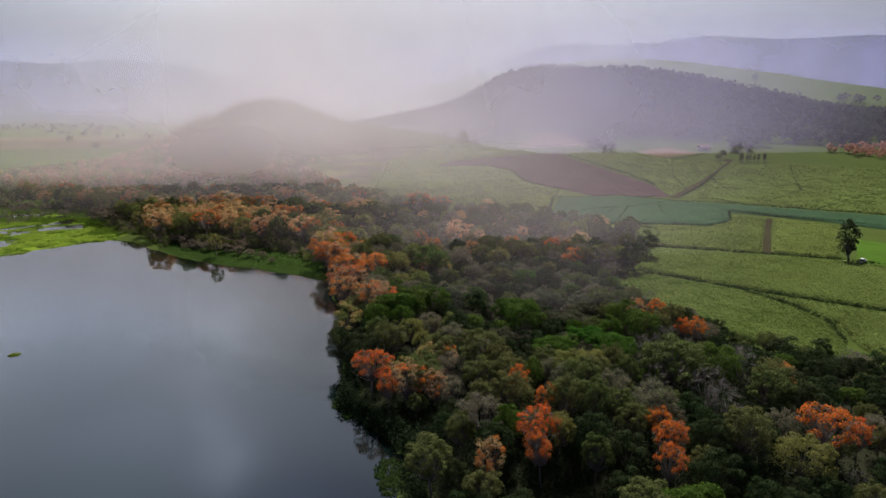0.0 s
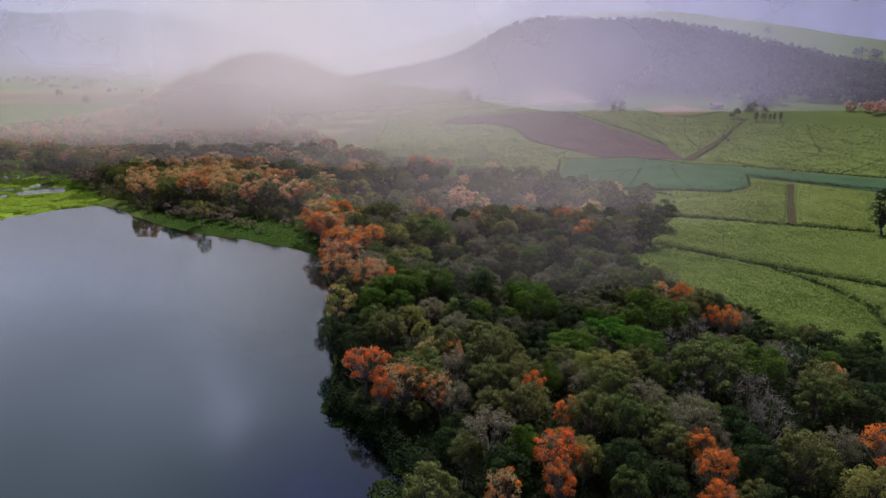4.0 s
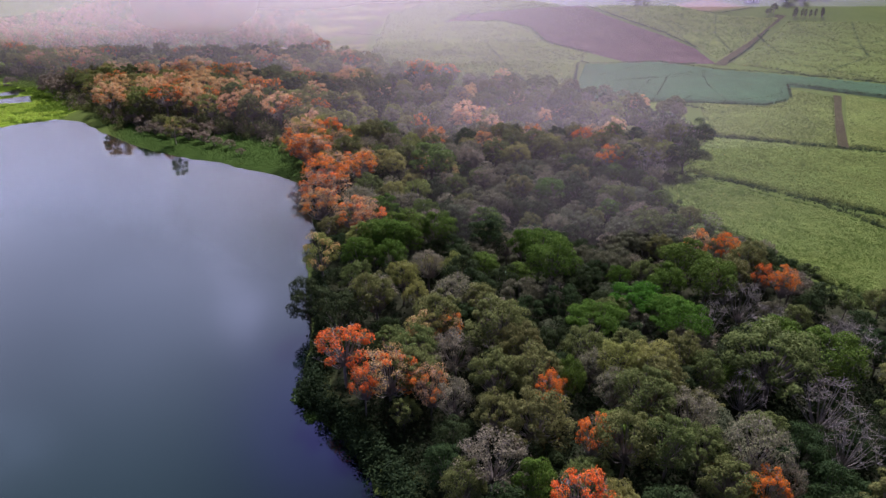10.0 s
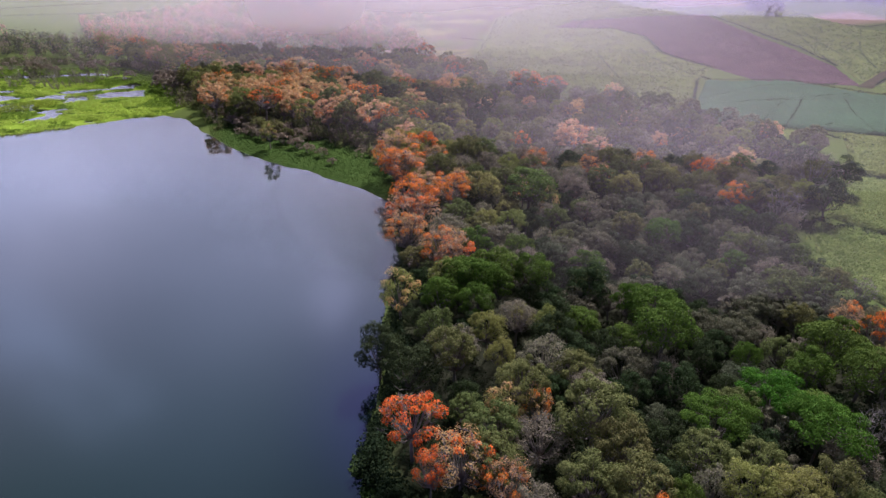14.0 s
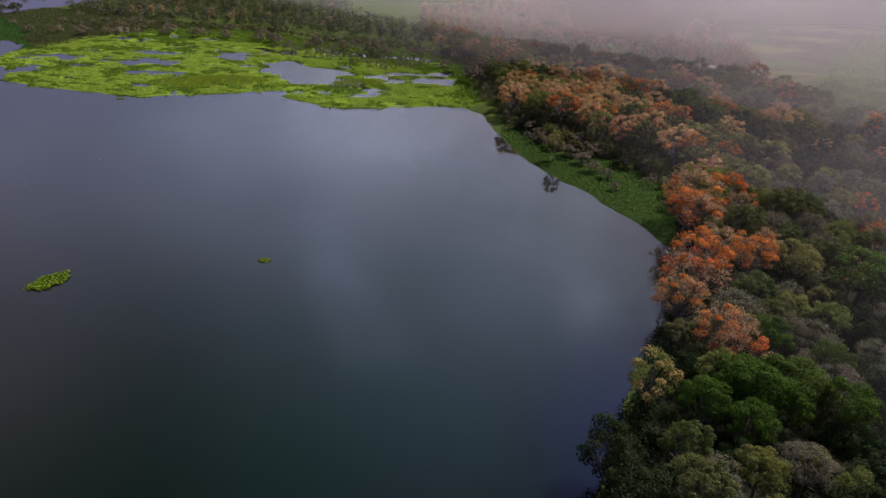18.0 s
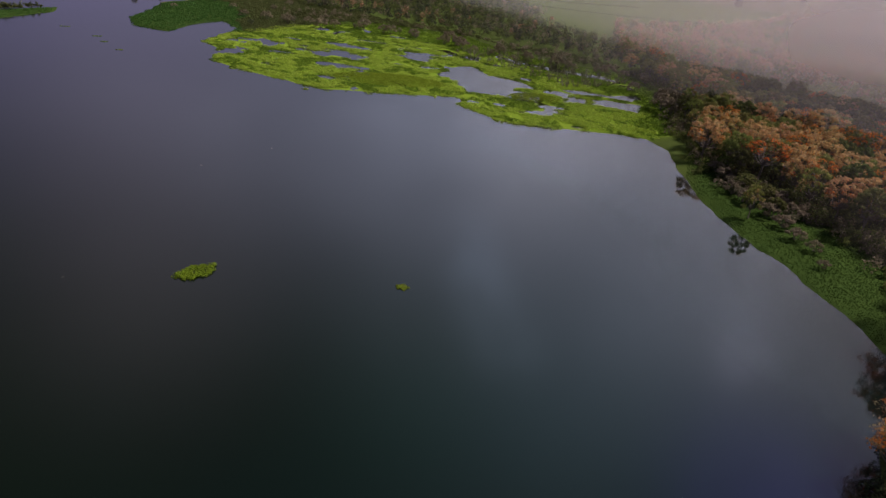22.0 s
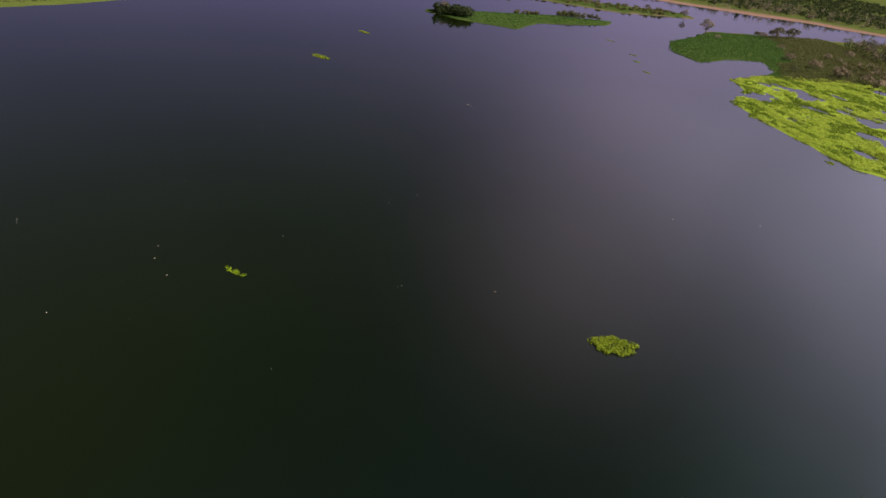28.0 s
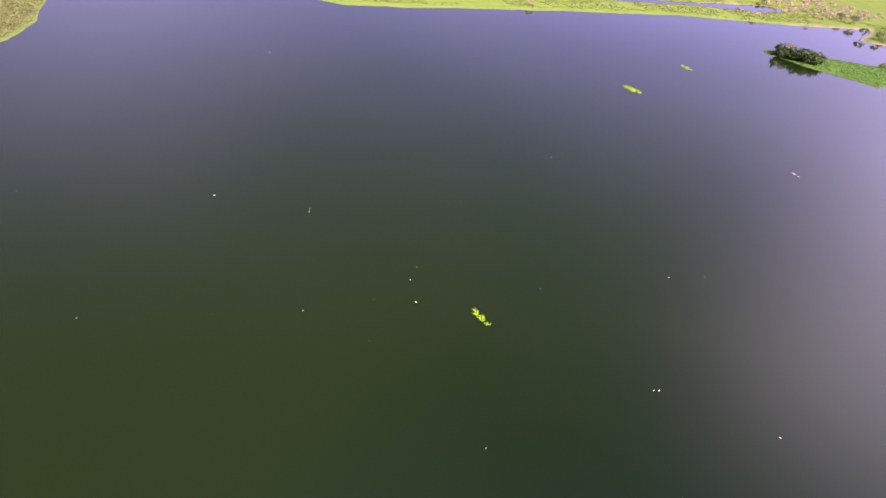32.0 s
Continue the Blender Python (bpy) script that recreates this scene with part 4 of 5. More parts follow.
def fill_wood():
    gap = {}

    def clear(x, y, r):
        return all((x - a) ** 2 + (y - b) ** 2 > r * r for a, b in planted)

    y = 8.0
    while y < 440:
        step = 4.9 if y < 236 else 6.8
        x = -265.0
        while x < 122:
            px, py = x + tree_rng.uniform(-0.42, 0.42) * step, y + tree_rng.uniform(-0.42, 0.42) * step
            x += step
            d = float(inside(WOOD, px, py))
            if d < (2.8 if px < 35 else 1.5) or (px < -60 and py > 395):
                continue
            u = tree_rng.uniform()
            core = ((px - 20) / 30) ** 2 + ((py - 172) / 40) ** 2 < 1
            if not clear(px, py, 3.2 if core else 3.4 if py < 236 else 4.9):
                continue
            if px < -40 and py > 215:
                front = d < 26
                kind = ("pale" if u < 0.16 else "amber" if u < 0.46 else "yellow" if u < 0.84 else "coral" if u < 0.90 else "olive") if front else (
                    "olive" if u < 0.44 else "dark" if u < 0.60 else "pale" if u < 0.70 else "coral" if u < 0.75 else "amber" if u < 0.84 else "yellow")
                s = tree_rng.uniform(0.95, 1.3)
            elif core:
                kind = "scrub" if u < 0.38 else "twiggy" if u < 0.54 else "dark" if u < 0.76 else "olive" if u < 0.92 else "green"
                s = tree_rng.uniform(0.6, 0.85) if kind != "scrub" else tree_rng.uniform(0.8, 1.15)
            elif py > 205:
                kind = "twiggy" if u < 0.30 else "scrub" if u < 0.46 else "olive" if u < 0.74 else "yellow" if u < 0.86 else "dark" if u < 0.94 else "pale"
                s = tree_rng.uniform(0.75, 1.05)
            elif px > 42 and py < 132:
                kind = "dark" if u < 0.60 else "olive" if u < 0.76 else "twiggy" if u < 0.88 else "bare" if u < 0.94 else "green"
                s = tree_rng.uniform(0.5, 0.8)
            elif d < 9 and px > 35:
                kind = "bare" if u < 0.22 else "twiggy" if u < 0.44 else "olive" if u < 0.72 else "dark"
                s = tree_rng.uniform(0.5, 0.75)
            elif d < 9:
                kind = "dark" if u < 0.60 else "olive" if u < 0.90 else "twiggy"
                s = tree_rng.uniform(0.45, 0.7)
            else:
                kind = "olive" if u < 0.34 else "dark" if u < 0.58 else "twiggy" if u < 0.72 else "green" if u < 0.78 else "yellow" if u < 0.90 else "scrub"
                s = tree_rng.uniform(0.6, 0.9)
            plant(kind, px, py, s, True if py < 58 else None)
        y += step * 0.92


fill_wood()
for x, y, s in [(-84, 238, 0.9), (-78, 236, 0.8), (-96, 246, 1.1), (-104, 250, 1.2), (-112, 254, 1.1), (-90, 243, 1.0), (-120, 262, 1.2), (-126, 266, 1.1), (-72, 229, 0.6),
                (-190, 318, 2.0), (-186, 326, 1.9), (-182, 314, 1.8), (-196, 330, 1.8), (-100, 256, 1.3), (-92, 252, 1.2)]:
    plant("bush", x, y, s)


for x, y, s in [(-96, 249, 0.6), (-103, 254, 0.7), (-111, 258, 0.75), (-118, 264, 0.7), (-125, 270, 0.65), (-90, 247, 0.5), (-108, 251, 0.5), (-116, 258, 0.55), (-131, 275, 0.6), (-99, 259, 0.7), (-139, 283, 0.6)]:
    plant("olive" if s > 0.55 else "twiggy", x, y, s, tall=0.75 * s)


# ---------------------------------------------------------------- growth that nobody could count
stuff_rng = np.random.default_rng(11)


def scatter(poly, count):
    px, py = zip(*poly)
    x, y = stuff_rng.uniform(min(px), max(px), count), stuff_rng.uniform(min(py), max(py), count)
    return x, y


def clumps(name, x, y, z, radius, tall, per, size, mat, label, category, lift=0.5, ball=False):
    """Lumpy growth as one object: leaf sprays over low domes."""
    n = len(x)
    k = np.repeat(np.arange(n), per)
    d = stuff_rng.normal(size=(n * per, 3))
    d /= np.linalg.norm(d, axis=1)[:, None]
    d[:, 2] = d[:, 2] if ball else np.abs(d[:, 2])
    r, t = np.broadcast_to(radius, n)[k], np.broadcast_to(tall, n)[k]
    u = stuff_rng.uniform(0.6, 1.0, n * per)
    c = np.stack([x[k] + d[:, 0] * r * u, y[k] + d[:, 1] * r * u, z[k] + (0.62 + 0.38 * d[:, 2] * u if ball else lift * 0.2 + d[:, 2] * u) * t], 1)
    v, f = leaves(stuff_rng, c, d + stuff_rng.normal(0, 0.5, d.shape) + [0, 0, 0.4], np.broadcast_to(size, n)[k])
    return tagged(sheet(name, v, f, mat), label, category, kind="stuff")


def tufts(name, x, y, z, tall, wide, per, mat, label, category):
    """Upright blades in small tufts, as one object."""
    n = len(x)
    k = np.repeat(np.arange(n), per)
    a = stuff_rng.uniform(0, 2 * math.pi, n * per)
    t, w = np.broadcast_to(tall, n)[k] * stuff_rng.uniform(0.6, 1.2, n * per), wide
    bx, by = x[k] + stuff_rng.normal(0, w * 0.6, n * per), y[k] + stuff_rng.normal(0, w * 0.6, n * per)
    c, s = np.cos(a), np.sin(a)
    lx, ly = stuff_rng.normal(0, 0.35, n * per) * t, stuff_rng.normal(0, 0.35, n * per) * t
    v = np.stack([np.stack([bx - c * w, by - s * w, z[k]], 1), np.stack([bx + c * w, by + s * w, z[k]], 1), np.stack([bx + lx, by + ly, z[k] + t], 1)], 1).reshape(-1, 3)
    return tagged(sheet(name, v, np.arange(n * per * 3).reshape(-1, 3), mat), label, category, kind="stuff")


# undergrowth in the wood and along its edges; the near part carries shade in its colour
x, y = scatter(WOOD, 26000)
keep = (inside(WOOD, x, y) > -1.5) & (y > 55)
x, y = x[keep], y[keep]
back = (y > 225) & (x < 20)
clumps("undergrowth", x[back], y[back], ground(x[back], y[back]), 1.8, stuff_rng.uniform(1.0, 4.0, back.sum()), 18, 0.36, M_OLIVE, "olive green shrubs under the trees", "shrubs")
x, y = x[~back], y[~back]
clumps("undergrowth", x, y, np.maximum(ground(x, y), -0.2), stuff_rng.uniform(0.8, 2.0, len(x)), stuff_rng.uniform(0.8, 3.4, len(x)), 26, 0.22, M_UNDER, "shrubs and creepers under the trees, coloured dark for shade", "shrubs")
x, y = stuff_rng.uniform(-14, 62, 6000), stuff_rng.uniform(58, 132, 6000)
keep = inside(WOOD, x, y) > 1
x, y = x[keep], y[keep]
clumps("undergrowth", x, y, ground(x, y), stuff_rng.uniform(0.8, 1.6, len(x)), stuff_rng.uniform(1.0, 3.6, len(x)), 24, 0.16, M_UNDER, "shrubs and saplings under the trees, coloured dark for shade", "shrubs")
t = np.linspace(0, 1, 900)
line = np.array(EAST_SHORE[:10], float)
x, y = np.interp(t * 9, np.arange(10), line[:, 0]) + stuff_rng.normal(2.2, 1.0, 900), np.interp(t * 9, np.arange(10), line[:, 1]) + stuff_rng.normal(0, 1.0, 900)
clumps("shore_shrubs", x, y, np.maximum(ground(x, y), -0.1), 1.3, stuff_rng.uniform(1.0, 4.0, 900), 30, 0.22, M_UNDER, "dark green shrubs hanging over the water's edge, darkened for shade", "shrubs")

line = np.array([(-50, 228), (-62, 246), (-84, 257), (-108, 261), (-126, 264), (-150, 286), (-170, 302), (-192, 330), (-222, 356)], float)
for mat, n, label in ((M_OLIVE, 170, "olive green shrubs at the edge of the bank"), (M_BROWN, 150, "brownish shrubs at the edge of the bank"), (M_YELLOW, 60, "yellow-green shrubs at the edge of the bank")):
    u = stuff_rng.uniform(0, 8, n)
    x, y = np.interp(u, np.arange(9), line[:, 0]) + stuff_rng.normal(0, 3, n), np.interp(u, np.arange(9), line[:, 1]) + stuff_rng.normal(1, 3, n)
    clumps("edge_shrubs", x, y, np.maximum(ground(x, y), 0), stuff_rng.uniform(1.2, 2.4, n), stuff_rng.uniform(1.5, 4.5, n), 60, 0.34, mat, label, "shrubs")

# bright weed in the marsh, cut by pools
x, y = scatter(MARSH, 110000)
d = dry(x, y)
swell = np.zeros(len(x))
for cx, cy, rx, ry, turn in MOUNDS:
    c, q = math.cos(radians(turn)), math.sin(radians(turn))
    r = np.hypot(((x - cx) * c + (y - cy) * q) / rx, ((y - cy) * c - (x - cx) * q) / ry) + 0.10 * fbm(x, y, 10, 2)
    swell = np.maximum(swell, np.sqrt(np.clip(1 - r * r, 0, 1)) * ry * 0.14)
hump = swell > 0
clumps("marsh_mound", x[hump], y[hump], 0.2 + swell[hump], 0.8, 0.4, 12, 0.2, M_MOUND, "low smooth olive green mound in the marsh", "marsh plants")
keep = (d > 0.3 + 6.0 * fbm(x, y, 8, 3)) & (d > -4) & (inside(MARSH, x, y) > -4) & ~hump
x, y, d = x[keep], y[keep], d[keep]
near = (fbm(x + 90, y, 26, 3) + 0.15 * fbm(x, y * 2, 8, 2)) > -0.36
ridge = 1 - np.abs(fbm(x + 0.5 * y, (y - 0.35 * x) * 1.8, 16, 3)) * 2.6
back = inside([(-470, 225), (-425, 262), (-370, 300), (-310, 305), (-262, 325), (-225, 318), (-190, 300), (-160, 275), (-150, 300), (-220, 380), (-400, 370), (-480, 300)], x, y) + 14 * fbm(x, y, 22, 3)
# grooves between ridges get the darker mat too, their shade put into colour
near &= (ridge > 0.30) & (back < 4)
clumps("marsh_weed", x[near], y[near], np.maximum(ground(x[near], y[near]), -0.05), 0.8, 0.2 + 0.9 * np.clip(ridge[near], 0, 1) ** 2, 6, 0.28, M_WEED, "bright yellow-green floating marsh plants", "marsh plants")
clumps("marsh_grass", x[~near], y[~near], np.maximum(ground(x[~near], y[~near]), -0.05), 0.8, 0.35, 4, 0.32, M_MAT, "darker green marsh grass, also put in for shade between weed mats", "marsh plants")
cape = [(-545, 165), (-486, 145), (-410, 150), (-420, 215), (-450, 270), (-470, 330), (-560, 330), (-630, 290)]
tip = [(-570, 160), (-486, 140), (-405, 150), (-412, 204), (-484, 224), (-540, 240), (-600, 240)]
x, y = scatter(cape, 42000)
d = dry(x, y)
keep = (d > 0.3 + 3 * fbm(x, y, 9, 3)) & (inside(cape, x, y) > 0)
x, y = x[keep], y[keep]
front = inside(tip, x, y) + 10 * fbm(x, y, 20, 3) > 0
clumps("cape_grass", x[front], y[front], ground(x[front], y[front]), 0.9, stuff_rng.uniform(0.3, 0.9, front.sum()), 5, 0.26, M_EMERALD, "green reeds and grass on a low cape", "marsh plants")
clumps("cape_scrub", x[~front], y[~front], ground(x[~front], y[~front]), 1.0, stuff_rng.uniform(0.4, 1.8, (~front).sum()), 6, 0.28, M_REED, "olive scrub and reeds behind a low cape", "marsh plants")
x, y = scatter(ISLET, 9000)
keep = inside(ISLET, x, y) > 1
clumps("islet_grass", x[keep], y[keep], ground(x[keep], y[keep]), 0.9, 0.5, 5, 0.26, M_EMERALD, "green water plants on a low islet", "marsh plants")
bank = [(-150, 285), (-120, 242), (-60, 203), (-42, 206), (-50, 238), (-100, 266)]
x, y = scatter(bank, 70000)
keep = (dry(x, y) > 0.2) & (inside(bank, x, y) > 0)
tufts("bank_grass", x[keep], y[keep], ground(x[keep], y[keep]), 0.16, 0.06, 4, M_GRASS, "short green grass on the lake's bank", "grass")

for shore in ([(-264, -152), (-397, -108), (-487, -75), (-577, -24), (-640, 0), (-690, 20), (-720, -30), (-660, -70), (-500, -140), (-400, -170), (-300, -200)],
              [(-60, -124), (-95, -150), (-119, -136), (-135, -155), (-152, -187), (-120, -200), (-60, -170)]):
    x, y = scatter(shore, 34000)
    keep = (dry(x, y) > 0.4) & (inside(shore, x, y) > 0) & (fbm(x, y, 18, 3) > -0.18)
    clumps("shore_grass", x[keep], y[keep], ground(x[keep], y[keep]), 0.9, stuff_rng.uniform(0.2, 0.8, keep.sum()), 5, 0.28, M_REED, "rough pale green grass on the low shore", "grass")

# weed beds under the overhanging trees
for wx, wy, wr in ((-22.8, 113.5, 2.0), (-20.5, 109.5, 1.6), (-10.5, 90, 2.4), (-9.5, 86, 2.4), (-16, 105.5, 1.0)):
    n = int(60 * wr)
    a, r = stuff_rng.uniform(0, 2 * math.pi, n), wr * np.sqrt(stuff_rng.uniform(0, 1, n))
    clumps("shore_weed", wx + r * np.cos(a), wy + 1.4 * r * np.sin(a), np.full(n, 0.0), 0.6, 0.3, 5, 0.25, M_GRASS, "low green weed bed at the water's edge", "marsh plants")

# crops
for field, count in ((NEAR_FIELD, 26000), (WEDGE, 9000), (MID_FIELD, 34000), (UPPER_FIELD, 18000), (BLOCK_FIELD, 9000)):
    x, y = scatter(field, count)
    keep = inside(field, x, y) > 0.6
    x, y = x[keep], y[keep]
    tufts("crop_plants", x, y, ground(x, y) + 0.75, stuff_rng.uniform(0.3, 0.75, len(x)), 0.15, 4, M_CANE, "leafy green crop plants standing close in a field", "crop")

for field, count in ((UPPER_RIGHT, 26000), (UPPER_MID, 12000), (LEFT_FIELD, 22000)):
    x, y = scatter(field, count)
    keep = (inside(field, x, y) > 1) & (fbm(x, y, 7, 3) > -0.1)
    x, y = x[keep], y[keep]
    tufts("crop_plants", x, y, ground(x, y) + 0.6, stuff_rng.uniform(0.5, 1.1, len(x)), 0.4, 4, M_CANE, "leafy green crop plants standing close in a field", "crop")


def hedge(line, width, tall, label):
    p = np.array(line, float)
    run = np.concatenate([[0], np.cumsum(np.hypot(*np.diff(p, axis=0).T))])
    n = int(run[-1] / 0.35)
    s = stuff_rng.uniform(0, run[-1], n)
    x, y = np.interp(s, run, p[:, 0]) + stuff_rng.normal(0, width * 0.3, n), np.interp(s, run, p[:, 1]) + stuff_rng.normal(0, width * 0.3, n)
    return clumps("hedge", x, y, ground(x, y) + 0.5, width * 0.5, tall * stuff_rng.uniform(0.5, 1.1, n), 8, 0.24, M_HEDGE, label, "hedge")


for line, w, h in (([(60, 213), (75, 204), (90, 190), (121, 168), (160, 142)], 1.4, 1.5), ([(90, 189), (98, 173), (100, 159), (96, 144)], 1.0, 1.3),
                   ([(78, 253), (100, 246), (121, 238), (145, 228), (200, 185)], 1.1, 1.3), ([(92, 133), (104, 140), (125, 150)], 1.2, 1.4),
                   ([(149, 341), (137, 310), (122, 299), (84, 304), (44, 304)], 0.9, 1.0), ([(149, 341), (182, 313), (222, 274), (300, 215)], 1.5, 1.5),
                   ([(64, 398), (107, 406), (133, 380), (164, 366), (226, 324), (310, 255)], 1.3, 1.1), ([(60, 396), (52, 350), (42, 314)], 1.0, 1.1),
                   ([(66, 345), (100, 362), (131, 380)], 1.0, 0.9), ([(100, 362), (84, 320), (74, 298), (66, 288)], 1.0, 0.9), ([(118, 366), (112, 340), (108, 306)], 0.8, 0.8),
                   ([(88, 299), (100, 285), (92, 272)], 0.7, 0.9), ([(144, 456), (137, 505), (114, 556), (92, 597)], 1.0, 0.9), ([(143, 400), (175, 452), (211, 512)], 0.8, 0.9),
                   ([(180, 370), (230, 420), (280, 535)], 0.8, 0.8), ([(200, 346), (260, 400), (340, 430), (400, 440)], 0.8, 0.8), ([(160, 440), (170, 500), (190, 560)], 0.8, 0.8),
                   ([(46, 470), (10, 480), (-40, 500), (-64, 480)], 1.1, 1.0), ([(30, 330), (20, 400), (10, 480)], 1.0, 0.9), ([(62, 400), (20, 420), (-30, 440), (-60, 440)], 1.0, 0.9),
                   ([(-10, 500), (0, 560), (20, 610)], 0.9, 0.8), ([(-22, 540), (22, 545), (44, 523), (51, 477), (75, 437)], 0.9, 0.8), ([(55, 350), (89, 388), (126, 400)], 0.9, 0.8), ([(40, 308), (75, 350), (101, 357), (125, 373)], 0.9, 0.8), ([(58, 280), (72, 314), (88, 350)], 0.8, 0.8),
                   ([(64, 272), (73, 285), (73, 299)], 0.8, 0.8), ([(84, 298), (96, 314), (108, 304), (134, 315), (146, 338)], 0.9, 0.9), ([(-16, 445), (14, 405), (32, 324)], 0.9, 0.9),
                   ([(14, 405), (51, 397)], 0.8, 0.8), ([(39, 475), (57, 416), (67, 401)], 0.9, 0.8), ([(200, 508), (178, 396), (196, 351)], 0.8, 0.8), ([(205, 463), (229, 435), (233, 415)], 0.8, 0.8),
                   ([(145, 544), (143, 455)], 0.8, 0.8), ([(158, 491), (170, 454)], 0.7, 0.7), ([(162, 379), (173, 350), (185, 332)], 0.9, 0.8), ([(149, 561), (152, 520), (156, 477)], 0.8, 0.8), ([(187, 539), (172, 520), (160, 500)], 0.8, 0.8), ([(231, 517), (241, 475), (243, 395), (247, 345)], 0.8, 0.8),
                   ([(-60, 447), (-40, 470), (-47, 491), (-88, 501)], 0.9, 0.8), ([(110, 600), (150, 590), (195, 567), (230, 586)], 0.9, 0.9), ([(250, 470), (330, 480), (400, 470)], 0.9, 0.8), ([(72, 143), (84, 134), (95, 129), (112, 118)], 1.1, 1.2)):
    hedge(line, w, h, "dark overgrown hedge along a ditch between fields")


# woods on the hills and behind the marsh
def woods(name, poly, count, tall, mat, label, per=26, big=1.5, wide=3.6, ragged=16.0):
    x, y = scatter(poly, count)
    keep = inside(poly, x, y) + ragged * fbm(x, y, 40, 3) > 0
    x, y = x[keep], y[keep]
    h = tall * stuff_rng.uniform(0.45, 1.3, len(x))
    z = ground(x, y)
    keep = z > 0.05
    x, y, z, h = x[keep], y[keep], z[keep], h[keep]
    return clumps(name, x, y, z, wide * stuff_rng.uniform(0.7, 1.2, len(x)), h, per, big, mat, label, "woods", ball=True)


RIDGE = [(-20, 690), (10, 650), (40, 648), (70, 680), (118, 676), (140, 592), (168, 655), (261, 632), (266, 598), (312, 636), (372, 610), (560, 640), (640, 800), (560, 960), (300, 1060), (0, 1060), (-110, 860)]
woods("ridge_woods", RIDGE, 7500, 13, M_WOODS, "dense dark woods covering a rounded hill", 20, 1.9, 4.6)
woods("ridge_woods", [(330, 590), (380, 560), (520, 540), (560, 600), (420, 610)], 250, 8, M_RUSTY, "reddish bushes at the foot of a wooded hill", 20, 1.5, 4)
KNOLL_WOOD = [(-300, 410), (-215, 436), (-130, 446), (-96, 430), (-100, 470), (-130, 495), (-175, 524), (-200, 548), (-212, 580), (-236, 590), (-250, 620), (-290, 650), (-330, 640), (-400, 520)]
woods("knoll_bushes", [(-240, 560), (-180, 520), (-110, 530), (-90, 590), (-130, 660), (-200, 700), (-260, 690)], 420, 4, M_RUSTY, "scattered reddish bushes on a terraced hill", 30, 0.6, 1.8)
woods("knoll_woods", KNOLL_WOOD, 800, 10, M_YELLOW, "mixed woods on the flank of a terraced hill", 60, 0.75, 4.2, 8.0)
woods("knoll_woods", KNOLL_WOOD, 300, 9, M_TWIG, "grey twiggy trees on the flank of a hill", 34, 0.8, 3.0, 8.0)
woods("knoll_woods", KNOLL_WOOD, 700, 9, M_OLIVE, "dark green trees on the flank of a hill", 60, 0.7, 4.0, 8.0)
woods("knoll_woods", KNOLL_WOOD, 1300, 11, M_RUSTY, "reddish flowering trees on the flank of a hill", 60, 0.75, 4.2, 8.0)
BACK_WOOD = [(-700, 500), (-640, 330), (-600, 290), (-495, 312), (-433, 346), (-385, 356), (-322, 374), (-264, 384), (-260, 405), (-330, 440), (-430, 470), (-560, 560), (-680, 620)]
woods("lowland_woods", BACK_WOOD, 1900, 7.5, M_WOODS, "dark lowland woods behind the marsh", 34, 0.6, 3.0)
woods("lowland_woods", BACK_WOOD, 2300, 8, M_OLIVE, "olive green lowland trees behind the marsh", 34, 0.6, 2.8)
woods("lowland_woods", BACK_WOOD, 800, 7.5, M_BROWN, "brownish half-bare lowland trees behind the marsh", 34, 0.55, 2.6)
woods("lowland_woods", BACK_WOOD, 130, 8.5, M_RUSTY, "reddish trees in the lowland woods", 28, 0.8, 2.6)
FRINGE = [(-520, 262), (-450, 268), (-440, 318), (-385, 346), (-319, 340), (-284, 350), (-258, 366), (-264, 384), (-322, 374), (-385, 358), (-433, 348), (-500, 314)]
woods("marsh_bushes", FRINGE, 420, 4.5, M_BROWN, "brownish half-bare bushes at the back of the marsh", 40, 0.45, 2.2)
woods("marsh_scrub", FRINGE, 2600, 2.6, M_REED, "low olive scrub at the back of the marsh", 26, 0.5, 2.2)
for line in ([(-800, 560), (-700, 640), (-600, 645), (-540, 720)], [(-700, 640), (-745, 760), (-760, 900)], [(-560, 570), (-470, 620), (-400, 700)]):
    hedge(line, 2.0, 1.5, "thin dark hedge between pale fields")
x, y = stuff_rng.uniform(-340, -235, 300), stuff_rng.uniform(308, 352, 300)
tufts("dead_stems", x, y, ground(x, y) * 0 - 0.1, stuff_rng.uniform(1.5, 4.5, 300), 0.22, 7, M_TWIG, "dead grey stems standing in shallow water", "stems")
woods("river_scrub", [(-800, 430), (-800, 330), (-790, 200), (-810, 120), (-1000, 60), (-1300, 500), (-900, 700)], 2600, 5, M_REED, "green scrub along a far river bank", 24, 0.9, 3.2)
woods("river_scrub", [(-800, 430), (-790, 330), (-775, 240), (-780, 200), (-810, 120), (-1000, 60), (-1300, 500), (-900, 700)], 3000, 7, M_DARK, "dark green trees along a far river bank", 24, 0.9, 3.4)
woods("river_scrub", [(-790, 430), (-775, 330), (-755, 240), (-790, 180), (-900, 200), (-900, 500)], 260, 8, M_TWIG, "grey half-bare trees along a far river bank", 30, 0.6, 3.0)
woods("river_scrub", [(-690, 24), (-592, 30), (-600, 60), (-600, 95), (-600, 120), (-620, 155), (-640, 188), (-658, 182), (-652, 133), (-632, 95), (-616, 66)], 420, 1.6, M_REED, "low green reeds on a narrow spit", 18, 0.8, 2.2, 2.0)
